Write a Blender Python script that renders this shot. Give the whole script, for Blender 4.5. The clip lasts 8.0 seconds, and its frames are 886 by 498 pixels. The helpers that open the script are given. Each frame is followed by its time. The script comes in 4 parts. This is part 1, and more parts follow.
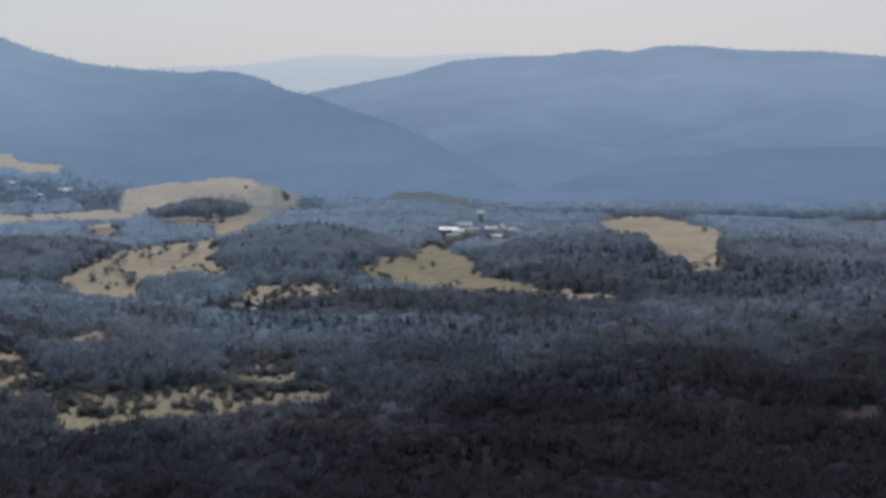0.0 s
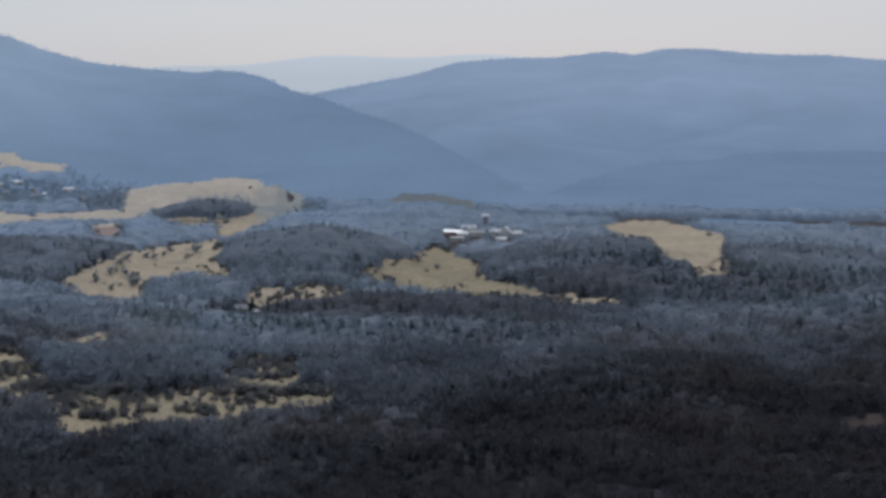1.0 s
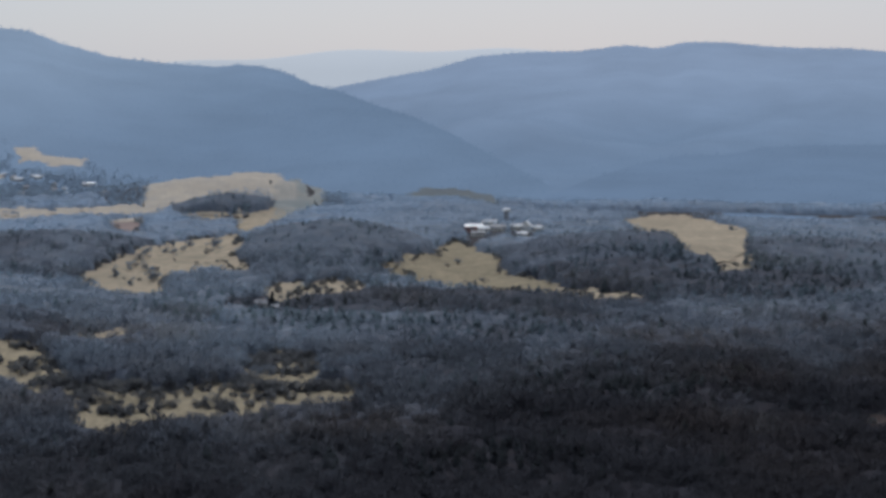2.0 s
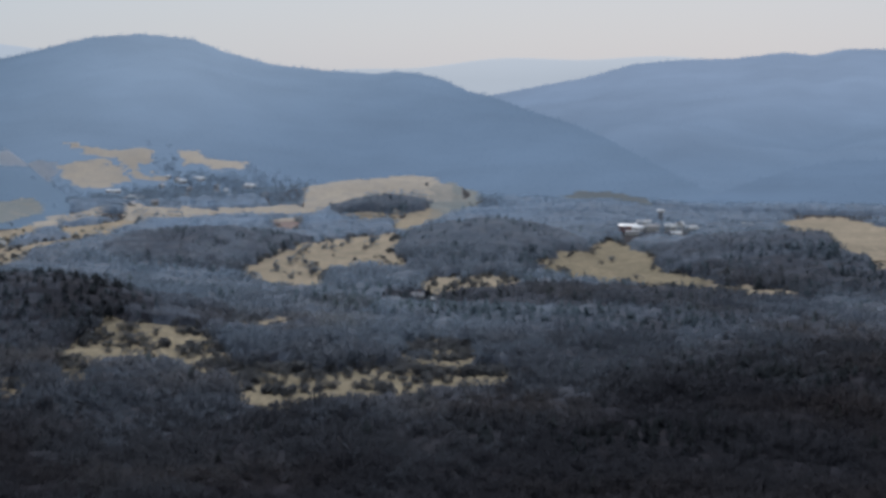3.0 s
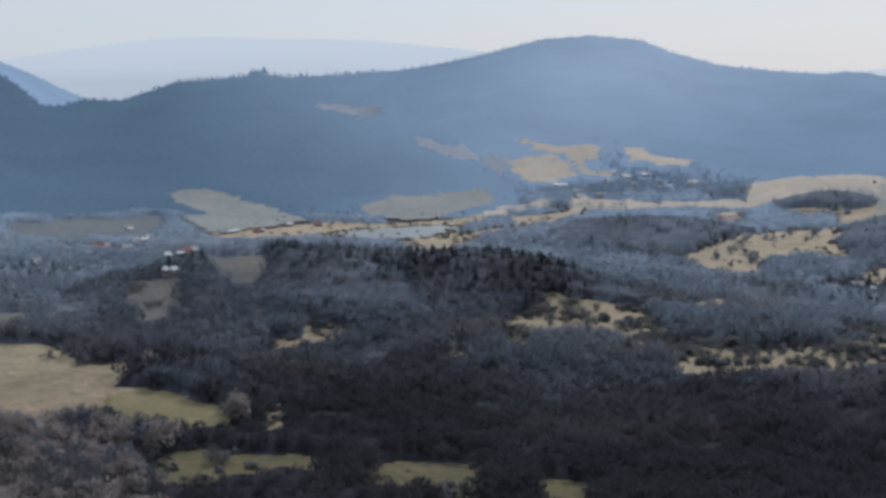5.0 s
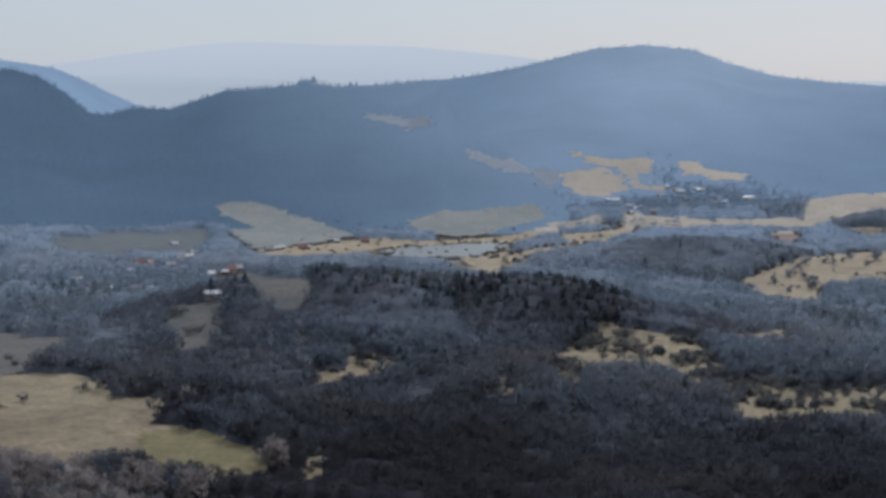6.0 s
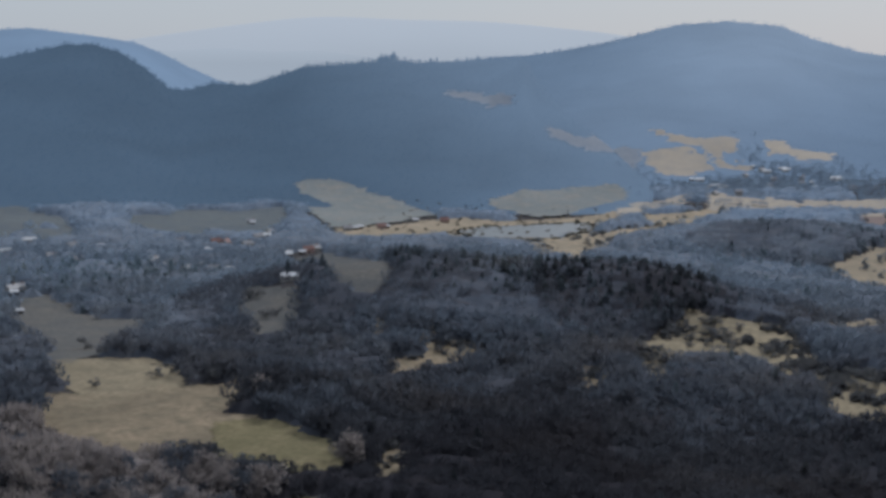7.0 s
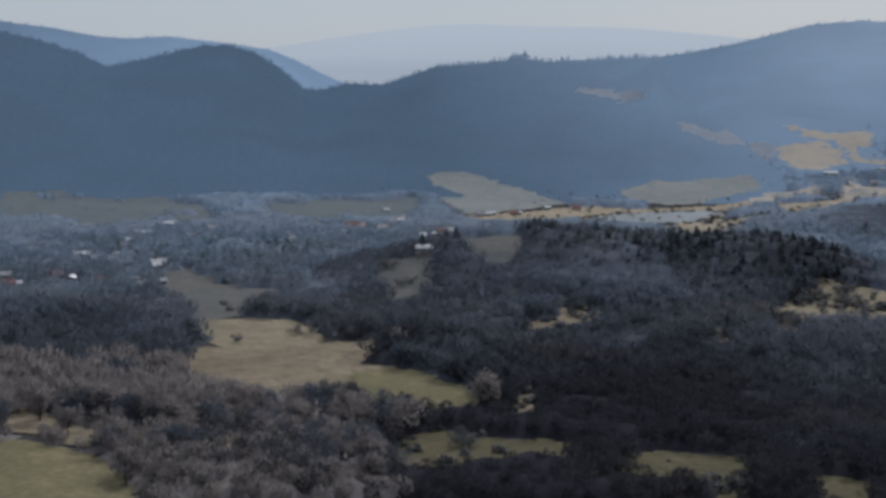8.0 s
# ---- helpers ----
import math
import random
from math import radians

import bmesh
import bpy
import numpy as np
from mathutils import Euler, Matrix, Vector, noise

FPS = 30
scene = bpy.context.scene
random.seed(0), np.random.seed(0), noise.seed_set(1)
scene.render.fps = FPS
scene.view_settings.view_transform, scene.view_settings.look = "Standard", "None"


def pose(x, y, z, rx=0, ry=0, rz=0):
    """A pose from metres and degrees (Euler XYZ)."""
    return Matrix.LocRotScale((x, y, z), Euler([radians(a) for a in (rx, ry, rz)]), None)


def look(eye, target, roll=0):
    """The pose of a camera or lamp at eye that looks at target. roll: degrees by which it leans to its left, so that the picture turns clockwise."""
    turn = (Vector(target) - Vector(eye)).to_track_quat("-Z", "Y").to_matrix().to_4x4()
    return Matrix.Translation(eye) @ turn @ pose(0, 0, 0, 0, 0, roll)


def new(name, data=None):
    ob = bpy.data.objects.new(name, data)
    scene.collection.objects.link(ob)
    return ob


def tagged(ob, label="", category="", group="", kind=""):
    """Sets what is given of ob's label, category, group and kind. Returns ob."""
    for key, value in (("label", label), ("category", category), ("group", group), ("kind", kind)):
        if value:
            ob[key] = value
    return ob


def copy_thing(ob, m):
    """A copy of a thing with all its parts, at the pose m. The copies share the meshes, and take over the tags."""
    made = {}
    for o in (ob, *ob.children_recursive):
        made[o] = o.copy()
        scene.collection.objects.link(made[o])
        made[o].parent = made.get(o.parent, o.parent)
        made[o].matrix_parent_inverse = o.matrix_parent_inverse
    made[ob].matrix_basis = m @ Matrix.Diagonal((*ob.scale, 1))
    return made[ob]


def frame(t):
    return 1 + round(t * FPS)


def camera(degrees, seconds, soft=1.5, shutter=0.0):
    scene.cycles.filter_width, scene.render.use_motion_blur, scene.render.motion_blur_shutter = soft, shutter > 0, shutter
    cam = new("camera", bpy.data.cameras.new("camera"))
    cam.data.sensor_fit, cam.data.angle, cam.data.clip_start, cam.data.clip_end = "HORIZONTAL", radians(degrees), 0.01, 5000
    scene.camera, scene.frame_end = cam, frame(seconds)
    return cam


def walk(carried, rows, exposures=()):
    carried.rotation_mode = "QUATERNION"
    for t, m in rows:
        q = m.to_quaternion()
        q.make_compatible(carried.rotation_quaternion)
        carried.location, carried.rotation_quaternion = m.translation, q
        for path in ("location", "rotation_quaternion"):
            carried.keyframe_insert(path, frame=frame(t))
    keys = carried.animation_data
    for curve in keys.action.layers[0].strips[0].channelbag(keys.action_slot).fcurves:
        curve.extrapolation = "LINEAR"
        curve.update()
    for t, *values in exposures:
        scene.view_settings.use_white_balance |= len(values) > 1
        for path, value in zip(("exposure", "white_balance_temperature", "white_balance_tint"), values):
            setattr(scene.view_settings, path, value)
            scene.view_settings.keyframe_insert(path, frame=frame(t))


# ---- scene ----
# ---- the camera: it pans to the left over the valley, easing back and forth ----
cam = camera(28.9, 8.0, soft=3.4)


def aim(bearing, pitch, roll, forward, height):
    """The camera over the lookout, forward along its bearing; angles in degrees."""
    b, p = radians(bearing), radians(pitch)
    eye = Vector((forward * math.sin(b), forward * math.cos(b), height))
    return look(eye, eye + 1000 * Vector((math.sin(b) * math.cos(p), math.cos(b) * math.cos(p), math.sin(p))), roll)


walk(cam, [
    (0.0, aim(13.30, -6.20, -0.07, 10.0, 170.0)),
    (0.5, aim(13.22, -5.83, 0.09, 11.0, 170.5)),
    (1.0, aim(13.16, -6.18, 0.34, 13.0, 171.5)),
    (1.2, aim(13.08, -6.05, 0.32, 14.5, 171.6)),
    (2.3, aim(11.60, -6.46, 0.09, 22.5, 169.4)),
    (2.5, aim(10.39, -5.76, -0.28, 17.7, 167.7)),
    (3.0, aim(7.33, -5.99, 0.09, 2.5, 160.6)),
    (3.5, aim(4.42, -5.41, -0.03, -13.6, 154.7)),
    (4.0, aim(-0.24, -5.30, -0.22, -29.0, 147.9)),
    (4.5, aim(-4.00, -5.75, -0.06, -41.0, 145.7)),
    (5.0, aim(-7.50, -5.75, -0.08, -28.4, 147.6)),
    (5.2, aim(-8.41, -5.66, 0.25, -22.2, 149.7)),
    (6.3, aim(-9.70, -5.59, 0.00, 16.8, 162.5)),
    (6.5, aim(-10.63, -4.80, -0.45, 23.1, 164.7)),
    (7.0, aim(-11.80, -6.49, 0.48, 33.0, 160.5)),
    (7.5, aim(-14.16, -7.37, -0.18, 27.3, 148.6)),
    (8.0, aim(-16.16, -6.00, 0.04, 16.2, 135.4)),
], [(t, stops, 5700, 10) for t, stops in (
    (0, 0.70), (1, 0.70), (2.5, 0.67), (3, 0.68), (3.5, 0.5), (4, 0.57), (4.5, 0.79), (5, 0.92), (5.2, 0.92), (6.3, 0.70), (6.5, 0.67), (7, 0.56), (7.5, 0.72), (8, 0.54))])

# ---- daylight: hazy sky, sun high ahead of the lookout ----
SUN_BEARING, SUN_HEIGHT = 8.0, 40.0
world = bpy.data.worlds.new("world")
scene.world = world
world.use_nodes = True
wn, wl = world.node_tree.nodes, world.node_tree.links
sky = wn.new("ShaderNodeTexSky")
sky.sky_type, sky.sun_disc = "NISHITA", False
sky.sun_elevation, sky.sun_rotation = radians(SUN_HEIGHT), radians(SUN_BEARING)
sky.altitude, sky.air_density, sky.dust_density, sky.ozone_density = 300, 1.0, 1.2, 1.5
wn["Background"].inputs["Strength"].default_value = 0.066
veil = wn.new("ShaderNodeMix")
veil.data_type, veil.inputs[0].default_value = "RGBA", 0.85
tint, place, side, warm = (wn.new("ShaderNode" + k) for k in ("Mix", "TexCoord", "SeparateXYZ", "MapRange"))
tint.data_type = "RGBA"
tint.inputs[6].default_value, tint.inputs[7].default_value = (4.4, 4.6, 4.78, 1), (5.35, 5.02, 4.9, 1)
warm.inputs[1].default_value, warm.inputs[2].default_value = -0.25, 0.3
wl.new(place.outputs["Generated"], side.inputs[0])
wl.new(side.outputs["X"], warm.inputs[0])
wl.new(warm.outputs[0], tint.inputs[0])
wl.new(tint.outputs[2], veil.inputs[7])
wl.new(sky.outputs["Color"], veil.inputs[6])
wl.new(veil.outputs[2], wn["Background"].inputs["Color"])
sun_data = bpy.data.lights.new("sun", "SUN")
sun_data.energy, sun_data.angle, sun_data.color = 1.5, radians(10), (1.0, 0.94, 0.84)
sun = new("sun", sun_data)
sb, sh = radians(SUN_BEARING), radians(SUN_HEIGHT)
sun.matrix_world = look((1000 * math.sin(sb) * math.cos(sh), 1000 * math.cos(sb) * math.cos(sh), 1000 * math.sin(sh)), (0, 0, 0))

# ---- the lie of the land: bearings in degrees from the +y axis, distances from the lookout, heights over the valley ----
EYE_HEIGHT = 160.0


def plan(bearing, distance):
    b = np.radians(bearing)
    return distance * np.sin(b), distance * np.cos(b)


def wave(x, y, size, seed):
    """Smooth rolling noise between about -1 and 1, from a few crossing waves."""
    out = 0.0
    rng = np.random.RandomState(seed)
    for k in range(6):
        a, p, s = rng.uniform(0, math.tau), rng.uniform(0, math.tau), size * rng.uniform(0.6, 1.7)
        out = out + np.sin((x * np.cos(a) + y * np.sin(a)) / s * math.tau + p)
    return out / 3.0


# low hills of the valley: bearing, distance, height, half-width along the view, half-width across
HILLS = [
    (-10.6, 1110, 20, 100, 150), (-5.4, 1085, 15, 62, 58), (-14.5, 1120, 10, 80, 80),
    (-2.0, 1500, 13, 110, 130), (0.2, 1490, 8, 70, 60),
    (8.9, 1480, 24, 95, 85),
    (13.8, 1640, 11, 120, 110), (12.3, 1880, 13, 120, 100),
    (18.2, 1450, 16, 100, 95), (24.8, 1500, 10, 150, 120),
    (5.5, 1930, 16, 45, 62), (5.6, 2150, 24, 90, 130),
    (-31.0, 900, 6, 140, 160), (2.0, 860, 4, 120, 200),
]


def ground_height(x, y):
    r, b = np.hypot(x, y), np.degrees(np.arctan2(x, y))
    z = 1.6 * wave(x, y, 260, 3) + 0.5 * wave(x, y, 70, 4)
    for hb, hr, hh, along, across in HILLS:
        z = z + hh * np.exp(-((r - hr) / along) ** 2 - ((b - hb) * np.radians(1) * r / across) ** 2)
    z = z - 3.0 * np.clip((r - 1550) / 300, 0, 1) * np.clip((2300 - r) / 300, 0, 1)
    z = z - 16 * np.clip((r - 2060) / 200, 0, 1) * (b > 8)
    basin = np.exp(-((r - 1610) / 120) ** 4 - ((b + 9.8) * np.radians(1) * r / 150) ** 4)
    z = z * (1 - basin) - 1.0 * basin
    return z + 118 * np.exp(-r / 200)


# mountain ranges: rows of bearing, foot distance, crest distance, crest height seen as degrees over the eye's level
RANGES = {
    "front": [(-37.1, 1900, 2700, 1.79), (-31.1, 1841, 2550, 0.89), (-29.07, 1810, 2601, 0.41), (-27.95, 1795, 2638, 0.05), (-27.08, 1784, 2650, -0.39),
              (-24.08, 1752, 2650, 0.29), (-23.18, 1747, 2650, 0.32), (-22.26, 1743, 2660, 0.05), (-21.51, 1740, 2681, -0.44), (-20.74, 1740, 2691, -1.1),
              (-20.16, 1740, 2698, -1.13), (-19.34, 1740, 2700, -0.92), (-18.15, 1740, 2700, -0.96), (-16.46, 1740, 2700, -0.39), (-13.31, 1740, 2700, -0.08),
              (-12.81, 1740, 2700, -0.2), (-10.34, 1740, 2700, -0.08), (-9.43, 1747, 2552, -0.13), (-9.21, 1751, 2484, -0.01), (-8.61, 1750, 2500, -0.9),
              (-7.71, 1760, 2350, -1.9), (-6.4, 1790, 2180, -2.85), (-5.12, 1840, 1990, -3.94), (-4.84, 1850, 1960, -4.28)],
    "peak": [(-14.23, 2300, 3400, -0.52), (-9.83, 2158, 3400, 0.01), (-9.23, 2137, 3400, 0.03), (-7.79, 2086, 3400, 0.24), (-6.43, 2046, 3400, 0.51),
             (-4.27, 2020, 3400, 1.07), (-2.7, 2020, 3400, 1.2), (-1.91, 2024, 3400, 1.15), (-0.88, 2029, 3400, 1.03), (0.07, 2036, 3400, 0.65),
             (1.67, 2067, 3400, 0.22), (3.48, 2114, 3400, 0.02), (5.07, 2154, 3383, -0.08), (5.74, 2160, 3371, -0.01), (6.42, 2160, 3356, -0.04),
             (7.27, 2153, 3314, -0.25), (8.12, 2141, 3255, -0.64), (8.99, 2131, 3163, -0.84), (10.2, 2124, 3020, -1.29), (11.61, 2114, 2863, -1.7),
             (12.68, 2104, 2736, -2.15), (13.75, 2089, 2591, -2.71), (15.56, 2051, 2305, -3.58), (16.11, 2033, 2215, -3.9)],
    "right": [(5.95, 2300, 4500, -1.61), (8.95, 2251, 4500, -0.81), (10.57, 2223, 4500, -0.49), (11.99, 2197, 4500, -0.23), (13.62, 2159, 4500, 0.23),
              (15.25, 2122, 4500, 0.37), (16.9, 2190, 4500, 0.41), (18.47, 2347, 4500, 0.61), (19.46, 2420, 4500, 0.51), (20.44, 2448, 4500, 0.72),
              (21.57, 2450, 4500, 0.71), (21.74, 2450, 4500, 0.71), (23.07, 2450, 4500, 0.58), (24.61, 2450, 4500, 0.53), (25.57, 2450, 4500, 0.53),
              (27.88, 2450, 4500, 0.34), (31.88, 2450, 4500, 0.14)],
    "fold": [(14.5, 2040, 2090, -4.6), (15.8, 2040, 2100, -4.2), (17, 2030, 2280, -3.7), (18, 2020, 2450, -3.4), (19, 2000, 2600, -3.1),
             (21.3, 1950, 2900, -2.65), (23.5, 1930, 2950, -2.5), (26, 1900, 2950, -2.45), (30, 1880, 2950, -2.5)],
    "far_left": [(-37.11, 3000, 4300, 1.65), (-31.11, 3000, 4300, 1.35), (-30.01, 3000, 4300, 1.17), (-28.89, 3000, 4300, 1.04), (-27.39, 3000, 4300, 0.76),
                 (-26.45, 3000, 4300, 0.7), (-25.12, 3000, 4300, 0.77), (-24.08, 3000, 4300, 0.64), (-22.82, 3000, 4300, 0.49), (-21.89, 3000, 4300, 0.35),
                 (-20.94, 3000, 4300, -0.03), (-20.16, 3000, 4300, -0.43), (-19.23, 3000, 4300, -0.85), (-17.23, 3000, 4300, -1.35)],
}


def range_height(name, x, y):
    rows = np.array(RANGES[name])
    r, b = np.hypot(x, y), np.degrees(np.arctan2(x, y))
    foot, crest, up = (np.interp(b, rows[:, 0], rows[:, k]) for k in (1, 2, 3))
    top = EYE_HEIGHT - 5 + crest * np.tan(np.radians(up))
    s = (r - foot) / (crest - foot)
    rise = np.clip(s, 0, 1)
    gully = wave(x, y, 620, 11) * 0.09 + wave(x, y, 230, 12) * 0.035
    rise = 0.62 * rise ** 1.5 + 0.38 * np.sin(rise * math.pi / 2) ** 2 + gully * np.clip(rise * 4, 0, 1) * np.clip((1 - rise) * 3, 0, 1) * 0.8
    z = -4 + (top + 4) * rise
    z = np.where(s > 1, top - (top + 30) * np.clip((s - 1) * 1.6, 0, 1) ** 1.5, z)
    return np.where(s < 0, -4 - 40 * np.clip(-s, 0, 1), z)


def land_height(x, y):
    z = ground_height(x, y)
    for name in RANGES:
        z = np.maximum(z, range_height(name, x, y))
    return z


# meadows, fields, tracks and the lake: corners on the plan
MEADOWS = {
    "hill_meadow": [(90, 1952), (104, 2129), (149, 2341), (179, 2123), (234, 2399), (267, 2401), (294, 2340), (279, 2102), (253, 2055), (217, 2071), (173, 2065), (146, 1953)],
    "pale_pasture": [(259, 2104), (305, 2304), (331, 2199), (301, 2040), (258, 1913), (231, 1896)],
    "strip_meadow": [(199, 1875), (232, 1886), (245, 1878), (219, 1827), (181, 1710), (179, 1761)],
    "strip_meadow2": [(121, 1880), (147, 1888), (196, 1878), (192, 1868), (145, 1866)],
    "red_field": [(52, 1849), (74, 1873), (82, 1812), (69, 1681), (54, 1755)],
    "bushy_meadow": [(17, 1370), (30, 1398), (48, 1431), (68, 1498), (99, 1577), (138, 1654), (170, 1700), (151, 1490), (139, 1437), (143, 1375), (134, 1351), (128, 1396), (108, 1400), (84, 1375), (73, 1358), (81, 1338), (75, 1306), (57, 1273), (35, 1296), (23, 1340)],
    "hedge_meadow": [(143, 1252), (156, 1277), (178, 1296), (175, 1248), (157, 1228), (151, 1237)],
    "hedge_meadow2": [(177, 1262), (197, 1291), (216, 1282), (230, 1314), (214, 1258), (195, 1229), (184, 1232)],
    "manor_meadow": [(247, 1362), (282, 1382), (317, 1425), (333, 1485), (349, 1504), (345, 1445), (355, 1406), (341, 1335), (345, 1307), (357, 1283), (364, 1263), (375, 1213), (375, 1197), (359, 1231), (340, 1257), (321, 1231), (317, 1265), (307, 1296), (290, 1278), (274, 1283), (269, 1319), (262, 1347)],
    "manor_track": [(364, 1263), (378, 1221), (404, 1206), (414, 1198), (411, 1183), (379, 1185), (365, 1206)],
    "far_meadow": [(585, 1747), (628, 1787), (662, 1781), (674, 1742), (680, 1649), (562, 1371), (531, 1345), (510, 1357), (563, 1577), (568, 1659)],
    "far_meadow2": [(530, 1337), (541, 1313), (555, 1292), (522, 1284), (502, 1271), (518, 1299)],
    "ridge_field": [(412, 2112), (454, 2181), (496, 2176), (526, 2097), (482, 1894), (477, 2094), (432, 2078)],
    "thin_meadow": [(14, 1082), (29, 1092), (44, 1109), (38, 1075), (25, 1064), (15, 1066)],
    "scrub_meadow": [(100, 959), (122, 1005), (139, 992), (146, 963), (138, 930), (120, 900), (111, 913), (104, 926)],
    "scrub_meadow2": [(-14, 906), (3, 914), (24, 900), (45, 871), (64, 874), (80, 884), (96, 883), (111, 871), (128, 879), (149, 871), (142, 844), (127, 851), (107, 841), (91, 835), (71, 845), (75, 825), (83, 810), (60, 826), (43, 825), (25, 808), (12, 830), (0, 846), (17, 856), (3, 880)],
    "slope_meadow": [(-96, 959), (-83, 983), (-68, 1018), (-67, 1034), (-51, 1033), (-37, 1029), (-21, 1038), (-4, 1000), (-7, 972), (6, 952), (-1, 900), (-14, 928), (-34, 957), (-54, 946), (-71, 961), (-79, 937), (-70, 887), (-72, 855), (-82, 908), (-93, 933)],
    "gap5": [(81, 973), (88, 988), (86, 956), (80, 953)],
    "village_field": [(-215, 2346), (-188, 2367), (-164, 2368), (-128, 2310), (-122, 2273), (-147, 2233), (-177, 2227), (-205, 2283)],
    "village_field2": [(-228, 2455), (-203, 2458), (-183, 2415), (-141, 2404), (-96, 2416), (-93, 2354), (-112, 2325), (-128, 2316), (-136, 2350), (-165, 2384), (-200, 2416)],
    "village_field3": [(-62, 2423), (-34, 2508), (-20, 2420), (10, 2458), (37, 2464), (26, 2354), (-7, 2338), (-32, 2370), (-52, 2355)],
    "village_field4": [(-120, 2317), (-88, 2310), (-67, 2287), (-95, 2280), (-119, 2293)],
    "clearing": [(-499, 2401), (-471, 2423), (-416, 2356), (-387, 2300), (-386, 2267), (-410, 2304), (-456, 2346)],
    "clearing2": [(-329, 2216), (-316, 2212), (-273, 2207), (-253, 2381), (-219, 2350), (-218, 2300), (-232, 2123), (-278, 2146), (-319, 2169)],
    "road": [(-109, 1955), (-67, 1937), (0, 1926), (68, 1935), (103, 1939), (101, 1911), (54, 1909), (0, 1900), (-53, 1911), (-107, 1927)],
    "valley_road": [(-195, 1826), (-174, 1886), (-138, 1923), (-131, 1946), (-127, 1924), (-166, 1867), (-184, 1799)],
    "shore_field": [(-568, 1901), (-557, 1921), (-519, 1913), (-479, 1874), (-415, 1795), (-369, 1733), (-375, 1664), (-391, 1603), (-408, 1555), (-425, 1547), (-462, 1628), (-510, 1741), (-484, 1765), (-528, 1842), (-555, 1867)],
    "shore_field2": [(-335, 1828), (-309, 1869), (-277, 1914), (-241, 1941), (-218, 1966), (-194, 1922), (-195, 1886), (-225, 1816), (-240, 1766), (-264, 1718), (-301, 1756)],
    "lake": [(-314, 1561), (-295, 1609), (-269, 1626), (-239, 1653), (-213, 1675), (-199, 1642), (-201, 1579), (-216, 1527), (-238, 1493), (-274, 1493), (-291, 1514)],
    "lake_shore": [(-423, 1539), (-402, 1571), (-379, 1596), (-356, 1670), (-331, 1696), (-291, 1671), (-259, 1690), (-225, 1731), (-195, 1826), (-184, 1799), (-198, 1678), (-199, 1642), (-201, 1579), (-216, 1527), (-238, 1493), (-274, 1493), (-330, 1547), (-350, 1514), (-374, 1496), (-398, 1502)],
    "reed_field": [(-238, 1493), (-205, 1450), (-191, 1540), (-172, 1617), (-143, 1652), (-106, 1719), (-104, 1647), (-132, 1579), (-156, 1552), (-170, 1434), (-180, 1372), (-197, 1392), (-212, 1422)],
    "reed_field2": [(-164, 1782), (-139, 1791), (-112, 1861), (-89, 1888), (-89, 1832), (-117, 1776), (-139, 1726), (-156, 1717)],
    "big_meadow": [(-342, 740), (-330, 748), (-314, 758), (-298, 777), (-282, 796), (-271, 812), (-260, 790), (-265, 774), (-258, 749), (-245, 734), (-225, 720), (-229, 695), (-252, 696), (-265, 682), (-285, 689), (-308, 704), (-328, 720)],
    "big_meadow_end": [(-246, 713), (-227, 723), (-206, 711), (-184, 684), (-179, 664), (-178, 643), (-192, 654), (-206, 665), (-220, 675), (-236, 682)],
    "upper_meadow": [(-376, 798), (-370, 820), (-358, 832), (-343, 845), (-309, 837), (-301, 818), (-307, 792), (-318, 769), (-324, 756), (-337, 782), (-359, 808)],
    "village_pasture": [(-498, 1052), (-496, 1083), (-435, 995), (-411, 965), (-403, 993), (-384, 973), (-377, 920), (-369, 873), (-373, 847), (-382, 834), (-396, 880), (-433, 934), (-456, 963)],
    "low_meadow": [(-181, 562), (-183, 586), (-175, 595), (-158, 589), (-141, 583), (-126, 580), (-123, 575), (-137, 564), (-150, 553), (-166, 551)],
    "low_meadow2": [(-103, 568), (-93, 577), (-76, 570), (-60, 571), (-60, 554), (-69, 546), (-79, 555), (-94, 560)],
    "low_meadow3": [(-41, 552), (-33, 559), (-20, 554), (-23, 537), (-33, 525), (-39, 538)],
    "low_meadow4": [(-70, 542), (-62, 549), (-60, 517), (-68, 523)],
    "corner_meadow": [(-331, 536), (-320, 544), (-310, 546), (-284, 531), (-269, 521), (-250, 494), (-234, 474), (-224, 462), (-196, 430), (-171, 398), (-231, 393), (-252, 408)],
    "glade": [(-348, 591), (-332, 589), (-317, 583), (-317, 574), (-331, 578), (-341, 579)],
    "glade2": [(-312, 574), (-306, 585), (-292, 567), (-296, 561), (-304, 563)],
    "glade3": [(-294, 581), (-279, 571), (-267, 554), (-275, 557), (-287, 569)],
    "glade4": [(-248, 569), (-241, 577), (-234, 563), (-235, 551)],
    "gap": [(-200, 931), (-194, 946), (-180, 943), (-171, 941), (-169, 921), (-181, 916), (-194, 918)],
    "gap2": [(-243, 976), (-240, 987), (-233, 973), (-236, 963)],
    "gap3": [(-210, 871), (-202, 887), (-193, 898), (-187, 913), (-186, 889), (-198, 868)],
    "gap7": [(-215, 966), (-210, 972), (-206, 956), (-211, 955)],
    "gap6": [(-115, 858), (-107, 882), (-96, 891), (-99, 866), (-106, 847)],
    "gap8": [(-167, 674), (-167, 696), (-158, 678), (-155, 656), (-162, 655)],
    "hill_pasture": [(-344, 1030), (-345, 1059), (-310, 1034), (-300, 1000), (-296, 974), (-297, 953), (-319, 984)],
    "back_pasture": [(-397, 1305), (-384, 1359), (-332, 1321), (-258, 1053), (-279, 1047), (-364, 1256)],
